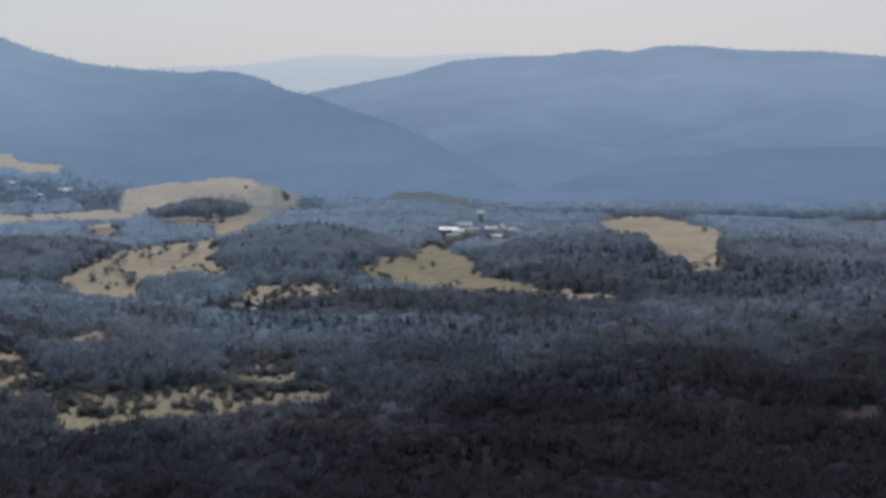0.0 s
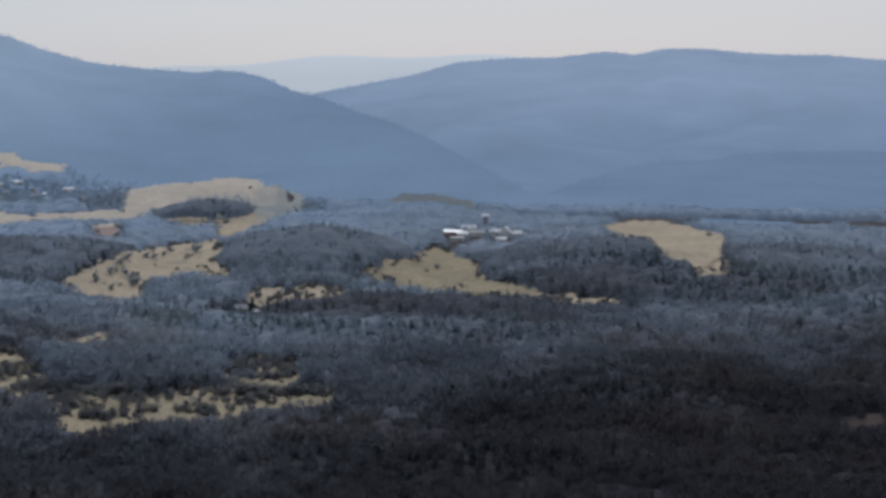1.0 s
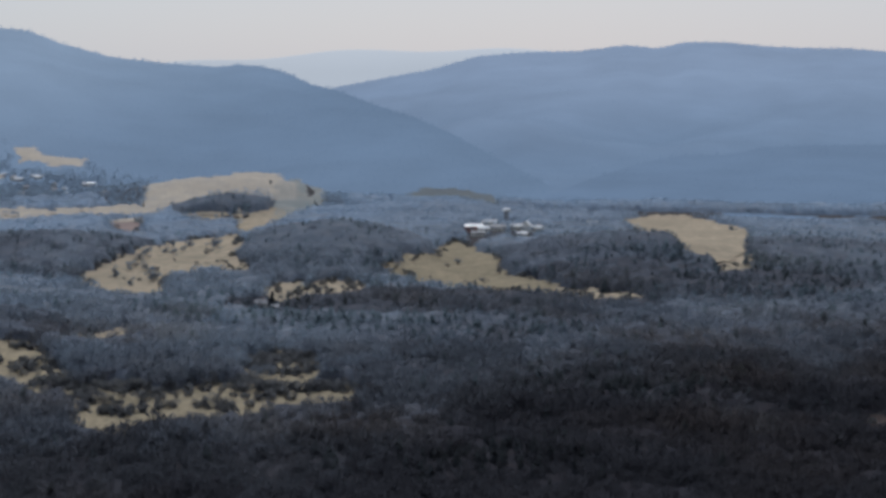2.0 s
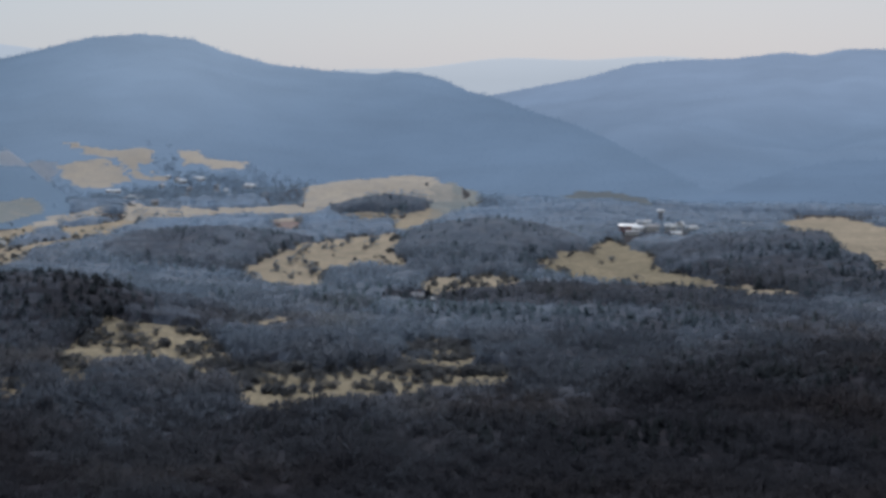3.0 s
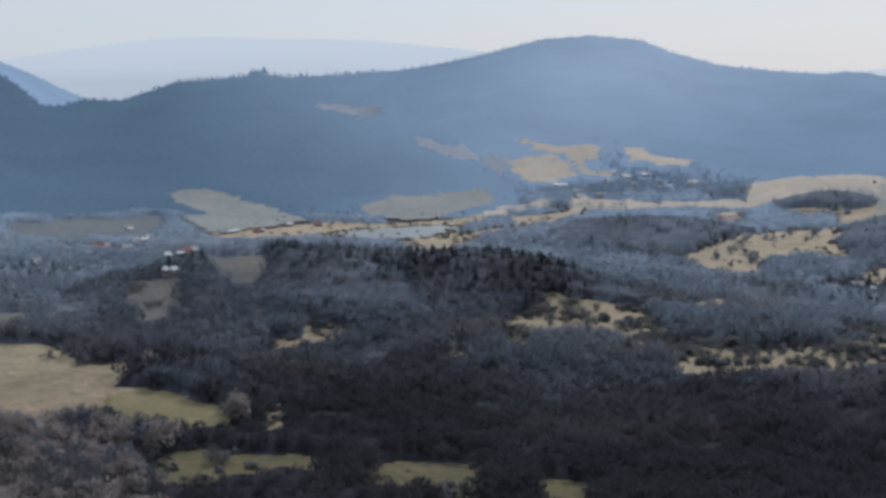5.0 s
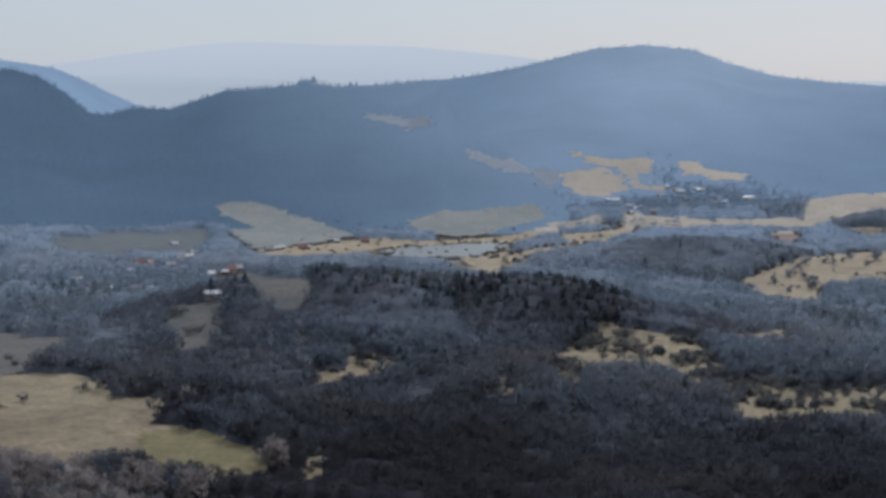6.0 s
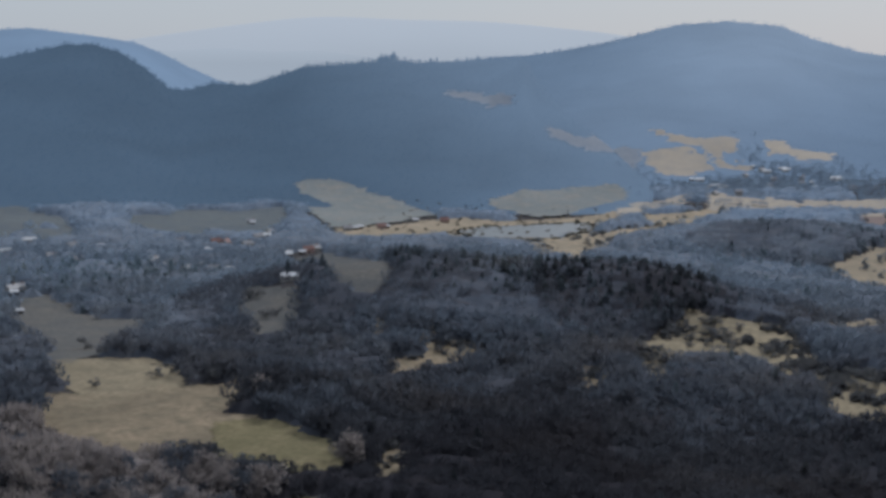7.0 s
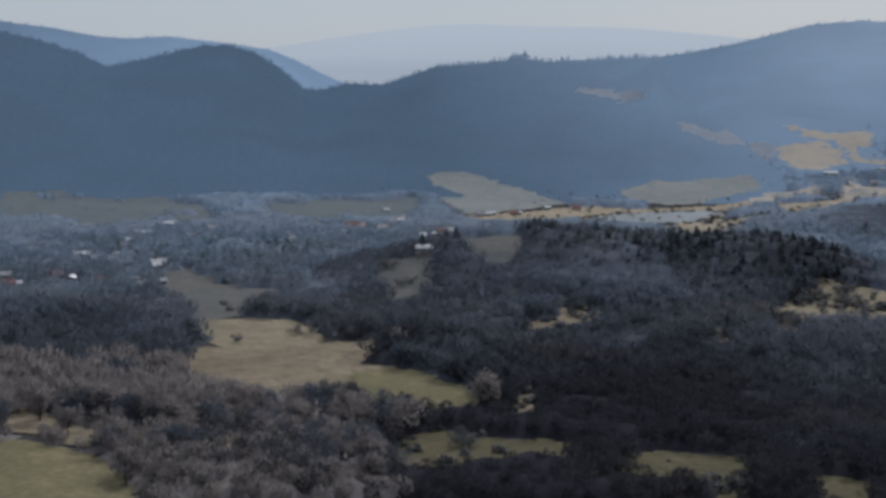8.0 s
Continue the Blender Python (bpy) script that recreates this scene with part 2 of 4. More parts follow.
    "valley_pasture": [(-968, 1642), (-920, 1676), (-854, 1652), (-825, 1667), (-790, 1668), (-720, 1596), (-651, 1491), (-623, 1383), (-687, 1451), (-682, 1371), (-710, 1353), (-814, 1462), (-821, 1392)],
    "valley_pasture2": [(-647, 1596), (-629, 1693), (-564, 1707), (-539, 1759), (-495, 1637), (-495, 1538), (-526, 1482), (-578, 1488)],
    "brown_glade": [(374, 766), (389, 774), (411, 776), (406, 767), (382, 753), (368, 744)],
}
# places of the houses: x, y, model (0 cottage, 1 long barn, 2 shed, 3 red-roofed house, 4 pale hall), turn in degrees
FAR_VILLAGE = [(-133, 2212, 1, 5), (-143, 2211, 2, 20), (-51, 2279, 1, -8), (-58, 2287, 0, 30), (-27, 2284, 1, 12), (-35, 2292, 2, 0), (-70, 2301, 2, 10), (36, 2242, 4, 0), (30, 2236, 0, 15), (-104, 2135, 2, 40), (-75, 1957, 0, 10), (-100, 1945, 0, 60), (-7, 2240, 0, 75), (5, 2216, 2, 15), (52, 2111, 0, 20), (-42, 2232, 0, 20), (-78, 2257, 0, 60), (16, 2200, 2, 0), (-112, 2177, 1, 10), (-98, 2168, 2, 0), (-118, 2147, 0, 20), (-7, 2206, 0, 15), (9, 2174, 2, 0), (-46, 2178, 0, 40)]
LEFT_VILLAGE = [(-709, 1276, 0, 10), (-620, 1274, 4, 0), (-607, 1224, 1, 5), (-519, 1082, 0, 40), (-510, 1067, 2, 15), (-517, 1090, 0, 25), (-595, 1122, 1, 5), (-642, 1137, 0, 15), (-635, 1137, 2, 30), (-574, 1097, 0, 70), (-554, 950, 3, 5), (-552, 958, 2, 0), (-579, 989, 0, 20), (-531, 988, 2, 60), (-488, 992, 1, 0), (-470, 991, 2, 10), (-471, 961, 0, 50), (-418, 881, 2, 0)]
LEFT_HAMLET = [(-633, 1350, 1, 4), (-577, 1310, 0, 20), (-562, 1332, 2, 0), (-477, 1346, 2, 20), (-521, 1597, 0, 0), (-408, 1348, 2, 0), (-426, 1218, 0, 15), (-415, 1226, 1, 0), (-483, 1246, 0, 35), (-468, 1234, 2, 0), (-536, 1227, 0, 10), (-567, 1250, 0, 15), (-593, 1183, 0, 20), (-546, 996, 3, 40), (-607, 1067, 0, 5), (-443, 1205, 0, 60), (-573, 1133, 2, 15), (-506, 981, 3, 0)]
LAKE_VILLAGE = [(-409, 1534, 0, 10), (-404, 1544, 2, 5), (-402, 1553, 2, 0), (-383, 1558, 3, 0), (-380, 1564, 2, 0), (-396, 1364, 3, 8), (-398, 1353, 2, 0), (-393, 1371, 0, 30), (-404, 1336, 2, 0), (-465, 1445, 0, 15), (-464, 1458, 1, 10), (-469, 1494, 0, 50), (-518, 1592, 2, 0), (-488, 1402, 3, 10), (-477, 1395, 3, 60), (-472, 1339, 2, 20), (-518, 1397, 0, 0), (-368, 1633, 2, 0), (-341, 1639, 3, 0), (-466, 1237, 0, 10), (-447, 1251, 2, 15), (-317, 1051, 1, 0), (-455, 1385, 0, 20)]
WOOD_HOUSES = [(134, 1182, 0, 10), (143, 1171, 2, 0), (81, 1844, 0, 15), (552, 1719, 2, 0), (532, 1699, 1, 10)]
MANOR = [(374, 1558), (404, 1618), (380, 1546), (438, 1686), (419, 1573), (398, 1562), (422, 1552), (436, 1571), (450, 1592), (371, 1530), (410, 1520)]
FIELD_BUSHES = [(42, 1373), (42, 1357), (52, 1319), (68, 1352), (54, 1385), (66, 1386), (72, 1336), (109, 1502), (103, 1482), (130, 1502), (130, 1476), (95, 1511), (92, 1455), (79, 1540), (70, 1446), (315, 1368), (250, 2105), (659, 1636), (69, 1330), (87, 1473), (64, 1433)]
MEADOW_TREES = [(-350, 877), (-373, 868), (-304, 811), (-279, 799), (-154, 562), (-157, 566), (-327, 1017), (-308, 975), (-303, 980), (-332, 1015), (-51, 985), (-45, 983), (-52, 973), (-28, 1030), (-20, 930), (-14, 940), (-37, 931), (-56, 992), (-324, 766), (-306, 797)]

# ---- materials ----
def mix_colors(nt, fac, a, b):
    n = nt.nodes.new("ShaderNodeMix")
    n.data_type = "RGBA"
    nt.links.new(fac, n.inputs[0])
    for sock, v in ((n.inputs[6], a), (n.inputs[7], b)):
        if isinstance(v, tuple):
            sock.default_value = (*v, 1)
        else:
            nt.links.new(v, sock)
    return n.outputs[2]


def noise_fac(nt, scale, low=0.35, high=0.65, detail=4.0):
    co = nt.nodes.new("ShaderNodeNewGeometry")
    n = nt.nodes.new("ShaderNodeTexNoise")
    n.inputs["Scale"].default_value, n.inputs["Detail"].default_value = scale, detail
    nt.links.new(co.outputs["Position"], n.inputs["Vector"])
    m = nt.nodes.new("ShaderNodeMapRange")
    m.inputs[1].default_value, m.inputs[2].default_value = low, high
    nt.links.new(n.outputs["Fac"], m.inputs[0])
    return m.outputs[0]


def start_material(name, rough):
    m = bpy.data.materials.new(name)
    m.use_nodes = True
    b = m.node_tree.nodes["Principled BSDF"]
    b.inputs["Roughness"].default_value = rough
    b.inputs["Specular IOR Level"].default_value = 0.0 if rough > 0.85 else 0.3
    return m, m.node_tree, b


def foliage(name, dark, mid, light, patch=0.012, glow=None, glow_end=None, span=None, slant=0.0, across=1.0, shoulder=None, leafy=True):
    """Fine twigs or needles that let half of the light through: each spray has its own tone, and stands differ in
    patches.
    glow: far haze painted as blue emission on the backdrop ranges, from one end of the span to the other."""
    m, nt, b = start_material(name, 0.9)
    nt.nodes.remove(b)
    geo = nt.nodes.new("ShaderNodeNewGeometry")
    per = mix_colors(nt, geo.outputs["Random Per Island"], dark, light)
    col = mix_colors(nt, noise_fac(nt, patch), mid, per)
    if leafy and not glow:  # stands that keep their brown leaves
        rust = mix_colors(nt, geo.outputs["Random Per Island"], (mid[0] * 1.12, mid[1] * 1.0, mid[2] * 0.88), (mid[0] * 1.35, mid[1] * 1.12, mid[2] * 0.95))
        col = mix_colors(nt, noise_fac(nt, 0.0075, 0.5, 0.68, 5.0), col, rust)
    front, back, both = (nt.nodes.new("ShaderNode" + k) for k in ("BsdfDiffuse", "BsdfTranslucent", "MixShader"))
    for k in (front, back):
        nt.links.new(col, k.inputs["Color"])
    nt.links.new(front.outputs[0], both.inputs[1])
    nt.links.new(back.outputs[0], both.inputs[2])
    both.inputs[0].default_value = 0.4
    end = both.outputs[0]
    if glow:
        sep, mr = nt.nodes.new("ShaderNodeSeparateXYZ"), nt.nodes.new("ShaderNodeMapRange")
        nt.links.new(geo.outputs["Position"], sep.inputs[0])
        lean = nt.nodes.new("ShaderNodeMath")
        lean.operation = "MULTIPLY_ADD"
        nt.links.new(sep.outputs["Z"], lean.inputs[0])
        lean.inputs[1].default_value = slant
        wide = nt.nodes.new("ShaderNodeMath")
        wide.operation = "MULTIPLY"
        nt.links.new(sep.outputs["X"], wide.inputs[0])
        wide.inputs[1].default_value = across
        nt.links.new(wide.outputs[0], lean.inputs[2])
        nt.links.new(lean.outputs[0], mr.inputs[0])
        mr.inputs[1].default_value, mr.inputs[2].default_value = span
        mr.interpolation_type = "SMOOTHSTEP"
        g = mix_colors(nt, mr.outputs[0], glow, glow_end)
        if shoulder:  # a second painted glow tone towards one end, to merge with the next range
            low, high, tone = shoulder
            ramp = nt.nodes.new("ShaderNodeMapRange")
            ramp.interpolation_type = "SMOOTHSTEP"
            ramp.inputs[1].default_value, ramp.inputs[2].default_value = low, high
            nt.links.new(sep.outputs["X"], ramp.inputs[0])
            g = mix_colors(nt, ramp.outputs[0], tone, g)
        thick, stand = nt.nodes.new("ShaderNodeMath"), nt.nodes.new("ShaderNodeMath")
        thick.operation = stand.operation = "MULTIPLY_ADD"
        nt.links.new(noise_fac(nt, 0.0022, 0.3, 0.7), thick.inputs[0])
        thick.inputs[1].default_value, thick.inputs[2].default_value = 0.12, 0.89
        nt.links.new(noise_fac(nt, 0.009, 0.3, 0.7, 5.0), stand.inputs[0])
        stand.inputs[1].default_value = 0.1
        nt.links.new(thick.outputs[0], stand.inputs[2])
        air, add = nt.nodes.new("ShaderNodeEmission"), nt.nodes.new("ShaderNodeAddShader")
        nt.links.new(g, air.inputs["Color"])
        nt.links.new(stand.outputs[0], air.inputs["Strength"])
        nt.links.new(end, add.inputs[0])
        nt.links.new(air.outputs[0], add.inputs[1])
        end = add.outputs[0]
    nt.links.new(end, nt.nodes["Material Output"].inputs["Surface"])
    return m


def earth(name, a, b_, c, big=0.01, fine=0.35, bump=0.4, rough=0.95):
    """Soil, litter or grass in patches, streaks and fine grain."""
    m, nt, b = start_material(name, rough)
    col = mix_colors(nt, noise_fac(nt, big), a, b_)
    col = mix_colors(nt, noise_fac(nt, big * 6, 0.45, 0.75), col, c)
    col = mix_colors(nt, noise_fac(nt, fine, 0.3, 0.9), col, tuple(v * 0.6 for v in b_))
    nt.links.new(col, b.inputs["Base Color"])
    bu = nt.nodes.new("ShaderNodeBump")
    bu.inputs["Strength"].default_value, bu.inputs["Distance"].default_value = bump, 0.6
    nt.links.new(noise_fac(nt, fine * 1.5, 0.2, 0.8), bu.inputs["Height"])
    nt.links.new(bu.outputs["Normal"], b.inputs["Normal"])
    return m


def paint(name, color, rough=0.7, wear=0.75, size=0.6):
    m, nt, b = start_material(name, rough)
    nt.links.new(mix_colors(nt, noise_fac(nt, size, 0.4, 0.8), color, tuple(v * wear for v in color)), b.inputs["Base Color"])
    return m


LITTER = earth("leaf_litter", (0.075, 0.072, 0.076), (0.09, 0.084, 0.084), (0.065, 0.066, 0.072))
DRY_GRASS = earth("dry_grass", (0.448, 0.372, 0.277), (0.342, 0.29, 0.219), (0.236, 0.218, 0.168), 0.016)
STRAW = earth("brownish_straw", (0.33, 0.267, 0.189), (0.224, 0.189, 0.137), (0.153, 0.138, 0.104), 0.018)
OLIVE_STRAW = earth("olive_straw", (0.345, 0.292, 0.205), (0.27, 0.232, 0.165), (0.2, 0.176, 0.13), 0.018)
GREEN_GRASS = earth("grazed_grass", (0.224, 0.196, 0.116), (0.177, 0.159, 0.0968), (0.271, 0.227, 0.142))
LOW_GRASS = earth("olive_grass", (0.135, 0.121, 0.0752), (0.111, 0.1, 0.0642), (0.161, 0.136, 0.0884))
# far fields, with haze painted into their grass colours
PALE_GRASS = earth("hazed_grass", (0.275, 0.29, 0.285), (0.24, 0.26, 0.26), (0.34, 0.315, 0.275))
STRAW_FAR = earth("hazed_straw", (0.497, 0.435, 0.356), (0.435, 0.389, 0.331), (0.373, 0.352, 0.321))
CLEARING = earth("hazed_clearing", (0.304, 0.336, 0.386), (0.276, 0.308, 0.359), (0.331, 0.35, 0.377))
VALLEY_GRASS = earth("hazed_valley_grass", (0.173, 0.192, 0.2), (0.146, 0.167, 0.184), (0.203, 0.208, 0.197))
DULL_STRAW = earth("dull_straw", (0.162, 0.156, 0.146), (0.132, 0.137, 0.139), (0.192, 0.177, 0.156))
REED = earth("dry_reeds", (0.3, 0.27, 0.21), (0.24, 0.22, 0.18), (0.34, 0.3, 0.23))
WALL_BRICK = paint("weathered_brick", (0.3, 0.15, 0.13), 0.85)
PLASTER_GREY = paint("grey_plaster", (0.4, 0.39, 0.37), 0.85)
# tower plaster made paler and bluer, as painted haze
PLASTER_HAZED = paint("hazed_plaster", (0.3, 0.315, 0.34), 0.85)
BARE_SOIL = earth("bare_soil", (0.075, 0.062, 0.06), (0.085, 0.07, 0.066), (0.06, 0.052, 0.052))
RED_SOIL = earth("reddish_soil", (0.3, 0.235, 0.215), (0.27, 0.215, 0.2), (0.24, 0.2, 0.19))
# brown growth on the near left, sunlight painted into its lighter colour
BARE_BROWN = foliage("brown_sunlit_twigs", (0.216, 0.202, 0.206), (0.282, 0.254, 0.25), (0.372, 0.326, 0.306), 0.03, leafy=False)
BROWN_FILL = earth("brown_fill_sheet", (0.218, 0.196, 0.194), (0.187, 0.172, 0.172), (0.296, 0.257, 0.237), 0.012, 0.12, 0.8)
# bare woods and pines with haze painted into their tones, paler and bluer with distance: reach in metres, tone
HAZED_WOOD_TONES = [(690, (0.044, 0.044, 0.053)), (830, (0.061, 0.063, 0.075)), (960, (0.099, 0.108, 0.132)), (1080, (0.135, 0.154, 0.192)), (1220, (0.172, 0.2, 0.246)),
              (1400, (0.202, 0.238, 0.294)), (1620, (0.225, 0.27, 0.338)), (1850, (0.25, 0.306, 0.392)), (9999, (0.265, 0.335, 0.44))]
TWIGS = [foliage("bare_twigs", tuple(c * 0.92 for c in t), t, (t[0] * 1.15, t[1] * 1.11, t[2] * 1.07), 0.015, leafy=t[0] < 0.2) for t in ((c[0] * 1.08, c[1] * 1.14, c[2] * 1.17) for _, c in HAZED_WOOD_TONES)]
FILL_SHEETS = [earth("brushwood", tuple(c * 0.7 for c in t), tuple(c * 0.8 for c in t), (t[0] * 0.98, t[1] * 0.89, t[2] * 0.81), 0.012, 0.12, 0.8) for _, t in HAZED_WOOD_TONES]
NEEDLES = [foliage("needles", tuple(c * 0.62 for c in t), (t[0] * 0.66, t[1] * 0.76, t[2] * 0.74), (t[0] * 0.78, t[1] * 0.92, t[2] * 0.84), 0.02) for _, t in HAZED_WOOD_TONES]
SCRUB = foliage("scrub_twigs", (0.127, 0.138, 0.155), (0.154, 0.162, 0.177), (0.209, 0.209, 0.209), 0.03, leafy=False)
SCRUB_FAR = foliage("far_scrub_twigs", (0.14, 0.15, 0.16), (0.17, 0.178, 0.185), (0.22, 0.22, 0.215), 0.03, leafy=False)
BARK = paint("bark", (0.07, 0.06, 0.055), 0.9)
# dark woods of the ranges, with haze painted over them as emission
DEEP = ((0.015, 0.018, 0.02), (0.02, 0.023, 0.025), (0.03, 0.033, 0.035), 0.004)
HAZE_FRONT = foliage("front_range_haze_glow", *DEEP, (0.047, 0.07, 0.098), (0.094, 0.126, 0.166), (-650, -20), 3.0, 1.2)
HAZE_PEAK = foliage("peak_haze_glow", *DEEP, (0.09, 0.122, 0.166), (0.155, 0.192, 0.238), (-30, 240), 1.0, -0.2, (-500, 20, (0.086, 0.117, 0.157)))
HAZE_RIGHT = foliage("right_range_haze_glow", *DEEP, (0.08, 0.113, 0.158), (0.148, 0.181, 0.232), (-110, 175), 1.2, -0.03)
HAZE_FOLD = foliage("fold_haze_glow", *DEEP, (0.073, 0.104, 0.147), (0.13, 0.162, 0.212), (-110, 165), 1.2, -0.03)
HAZE_LEFT = foliage("left_range_haze_glow", *DEEP, (0.0792, 0.11, 0.15), (0.128, 0.172, 0.229), (-2300, -1600))
ROOF_WHITE = paint("pale_metal_roof", (0.66, 0.67, 0.68), 0.35)
ROOF_RED = paint("red_tile_roof", (0.26, 0.15, 0.13), 0.75)
ROOF_GREY = paint("grey_slate_roof", (0.3, 0.3, 0.31), 0.6)
WALL_WHITE = paint("whitewash", (0.72, 0.71, 0.67), 0.85)
WALL_PINK = paint("faded_pink_plaster", (0.5, 0.36, 0.32), 0.85)
WOOD_DARK = paint("dark_boards", (0.1, 0.08, 0.07), 0.8)
GLASS, nt, b = start_material("window_glass", 0.1)
b.inputs["Base Color"].default_value = (0.03, 0.035, 0.04, 1)

water, nt, b = start_material("lake_water", 0.3)
b.inputs["Base Color"].default_value = (0.15, 0.155, 0.145, 1)
b.inputs["Specular IOR Level"].default_value = 0.25
bu = nt.nodes.new("ShaderNodeBump")
bu.inputs["Strength"].default_value, bu.inputs["Distance"].default_value = 0.25, 0.1
nt.links.new(noise_fac(nt, 0.5, 0.2, 0.8), bu.inputs["Height"])
nt.links.new(bu.outputs["Normal"], b.inputs["Normal"])


# ---- mesh helpers ----
def mesh_from(name, verts, faces, mats, smooth=False, face_mats=None):
    """A mesh from numpy arrays; faces all have the same number of corners."""
    verts, faces = np.asarray(verts, dtype=np.float32), np.asarray(faces, dtype=np.int32)
    me = bpy.data.meshes.new(name)
    n, k = faces.shape
    me.vertices.add(len(verts)), me.loops.add(n * k), me.polygons.add(n)
    me.vertices.foreach_set("co", verts.ravel())
    me.loops.foreach_set("vertex_index", faces.ravel())
    me.polygons.foreach_set("loop_start", np.arange(0, n * k, k, dtype=np.int32))
    if face_mats is not None:
        me.polygons.foreach_set("material_index", np.asarray(face_mats, dtype=np.int32))
    me.polygons.foreach_set("use_smooth", np.full(n, smooth))
    for m in mats if isinstance(mats, (list, tuple)) else [mats]:
        me.materials.append(m)
    me.update(calc_edges=True)
    me.validate()
    return me


def part(name, me, parent=None, label=""):
    """Links a mesh (or bmesh) as one object under a thing or a part."""
    ob = new(name, me)
    ob.parent = parent
    return tagged(ob, label)


def grid_faces(rows, cols):
    i = (np.arange(rows - 1)[:, None] * cols + np.arange(cols - 1)[None, :]).ravel()
    return np.stack([i, i + 1, i + cols + 1, i + cols], 1)


def inside(poly, x, y):
    """Which points lie in a polygon."""
    p = np.array(poly, dtype=float)
    hit = np.zeros(np.shape(x), dtype=bool)
    for (ax, ay), (bx, by) in zip(p, np.roll(p, -1, 0)):
        cross = (ay > y) != (by > y)
        hit ^= cross & (x < (bx - ax) * (y - ay) / ((by - ay) or 1e-9) + ax)
    return hit


def frayed(poly, x, y):
    """The same with an uneven edge."""
    r = np.hypot(x, y)
    k = r / 900 * np.interp(r, (1300, 1750), (1.0, 0.5))
    return inside(poly, x + k * (3.5 * wave(x, y, 34, 41) + 2.0 * wave(x, y, 13, 44)), y + k * (6.0 * wave(x, y, 40, 42) + 3.0 * wave(x, y, 15, 45)))


# ---- the ground: one sheet out to the horizon ----
bearings = np.radians(np.concatenate([np.arange(-180, -40, 4.0), np.arange(-40, 34, 0.3), np.linspace(34, 180, 38)]))
radii = np.concatenate([[0.5], np.arange(15, 500, 15), np.arange(500, 2500, 8), np.arange(2500, 4960, 60)])
bb, rr = np.meshgrid(bearings, radii)
gx, gy = rr * np.sin(bb), rr * np.cos(bb)
me = mesh_from("ground", np.stack([gx, gy, ground_height(gx, gy)], -1).reshape(-1, 3), grid_faces(*gx.shape)[:, ::-1], LITTER, True)
tagged(part("ground", me), "valley floor of brown leaf litter under bare woods", "ground", kind="structure")

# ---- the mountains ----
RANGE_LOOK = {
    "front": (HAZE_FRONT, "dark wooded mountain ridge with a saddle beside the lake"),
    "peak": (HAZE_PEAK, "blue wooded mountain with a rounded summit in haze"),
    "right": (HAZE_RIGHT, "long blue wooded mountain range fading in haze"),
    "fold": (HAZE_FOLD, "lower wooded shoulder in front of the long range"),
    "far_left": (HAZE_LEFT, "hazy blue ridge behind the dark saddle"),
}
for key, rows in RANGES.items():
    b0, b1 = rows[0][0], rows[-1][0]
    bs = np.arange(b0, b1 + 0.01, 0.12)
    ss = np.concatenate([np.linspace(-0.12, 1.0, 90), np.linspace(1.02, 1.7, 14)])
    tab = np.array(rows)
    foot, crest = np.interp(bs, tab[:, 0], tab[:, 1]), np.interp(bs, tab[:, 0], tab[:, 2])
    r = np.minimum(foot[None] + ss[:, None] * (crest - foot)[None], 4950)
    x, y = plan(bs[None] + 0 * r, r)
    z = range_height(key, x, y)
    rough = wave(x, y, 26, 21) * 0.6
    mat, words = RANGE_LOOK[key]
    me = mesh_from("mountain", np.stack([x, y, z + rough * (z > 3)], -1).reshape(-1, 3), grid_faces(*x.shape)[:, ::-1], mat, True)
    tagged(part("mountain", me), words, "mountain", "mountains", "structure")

# ---- faint ridges behind everything, their haze painted as emission ----
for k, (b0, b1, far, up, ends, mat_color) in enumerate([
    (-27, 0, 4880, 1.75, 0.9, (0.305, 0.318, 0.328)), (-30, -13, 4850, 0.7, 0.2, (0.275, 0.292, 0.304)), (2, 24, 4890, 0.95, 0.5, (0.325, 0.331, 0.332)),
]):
    bs = np.linspace(b0, b1, 160)
    u = (bs - b0) / (b1 - b0)
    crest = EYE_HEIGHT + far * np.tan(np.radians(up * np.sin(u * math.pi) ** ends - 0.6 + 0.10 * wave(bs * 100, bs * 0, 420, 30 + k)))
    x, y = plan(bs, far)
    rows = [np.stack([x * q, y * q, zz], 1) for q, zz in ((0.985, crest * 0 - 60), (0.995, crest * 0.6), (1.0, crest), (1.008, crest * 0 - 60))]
    m, nt, b = start_material("glowing_haze_ridge", 1.0)
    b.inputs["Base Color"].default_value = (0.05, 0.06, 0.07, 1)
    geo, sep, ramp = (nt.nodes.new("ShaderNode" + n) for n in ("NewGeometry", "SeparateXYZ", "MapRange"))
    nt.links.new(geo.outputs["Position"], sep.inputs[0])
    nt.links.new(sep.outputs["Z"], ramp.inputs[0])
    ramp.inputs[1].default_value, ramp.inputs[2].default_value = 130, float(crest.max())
    # painted haze: the glow nears the sky's tone at the crest
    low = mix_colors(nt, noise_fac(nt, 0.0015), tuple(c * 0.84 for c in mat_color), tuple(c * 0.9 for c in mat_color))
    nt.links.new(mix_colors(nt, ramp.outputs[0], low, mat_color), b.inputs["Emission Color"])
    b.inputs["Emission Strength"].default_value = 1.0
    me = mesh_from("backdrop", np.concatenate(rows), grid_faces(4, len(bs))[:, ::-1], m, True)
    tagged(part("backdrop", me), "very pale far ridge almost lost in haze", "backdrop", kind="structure")


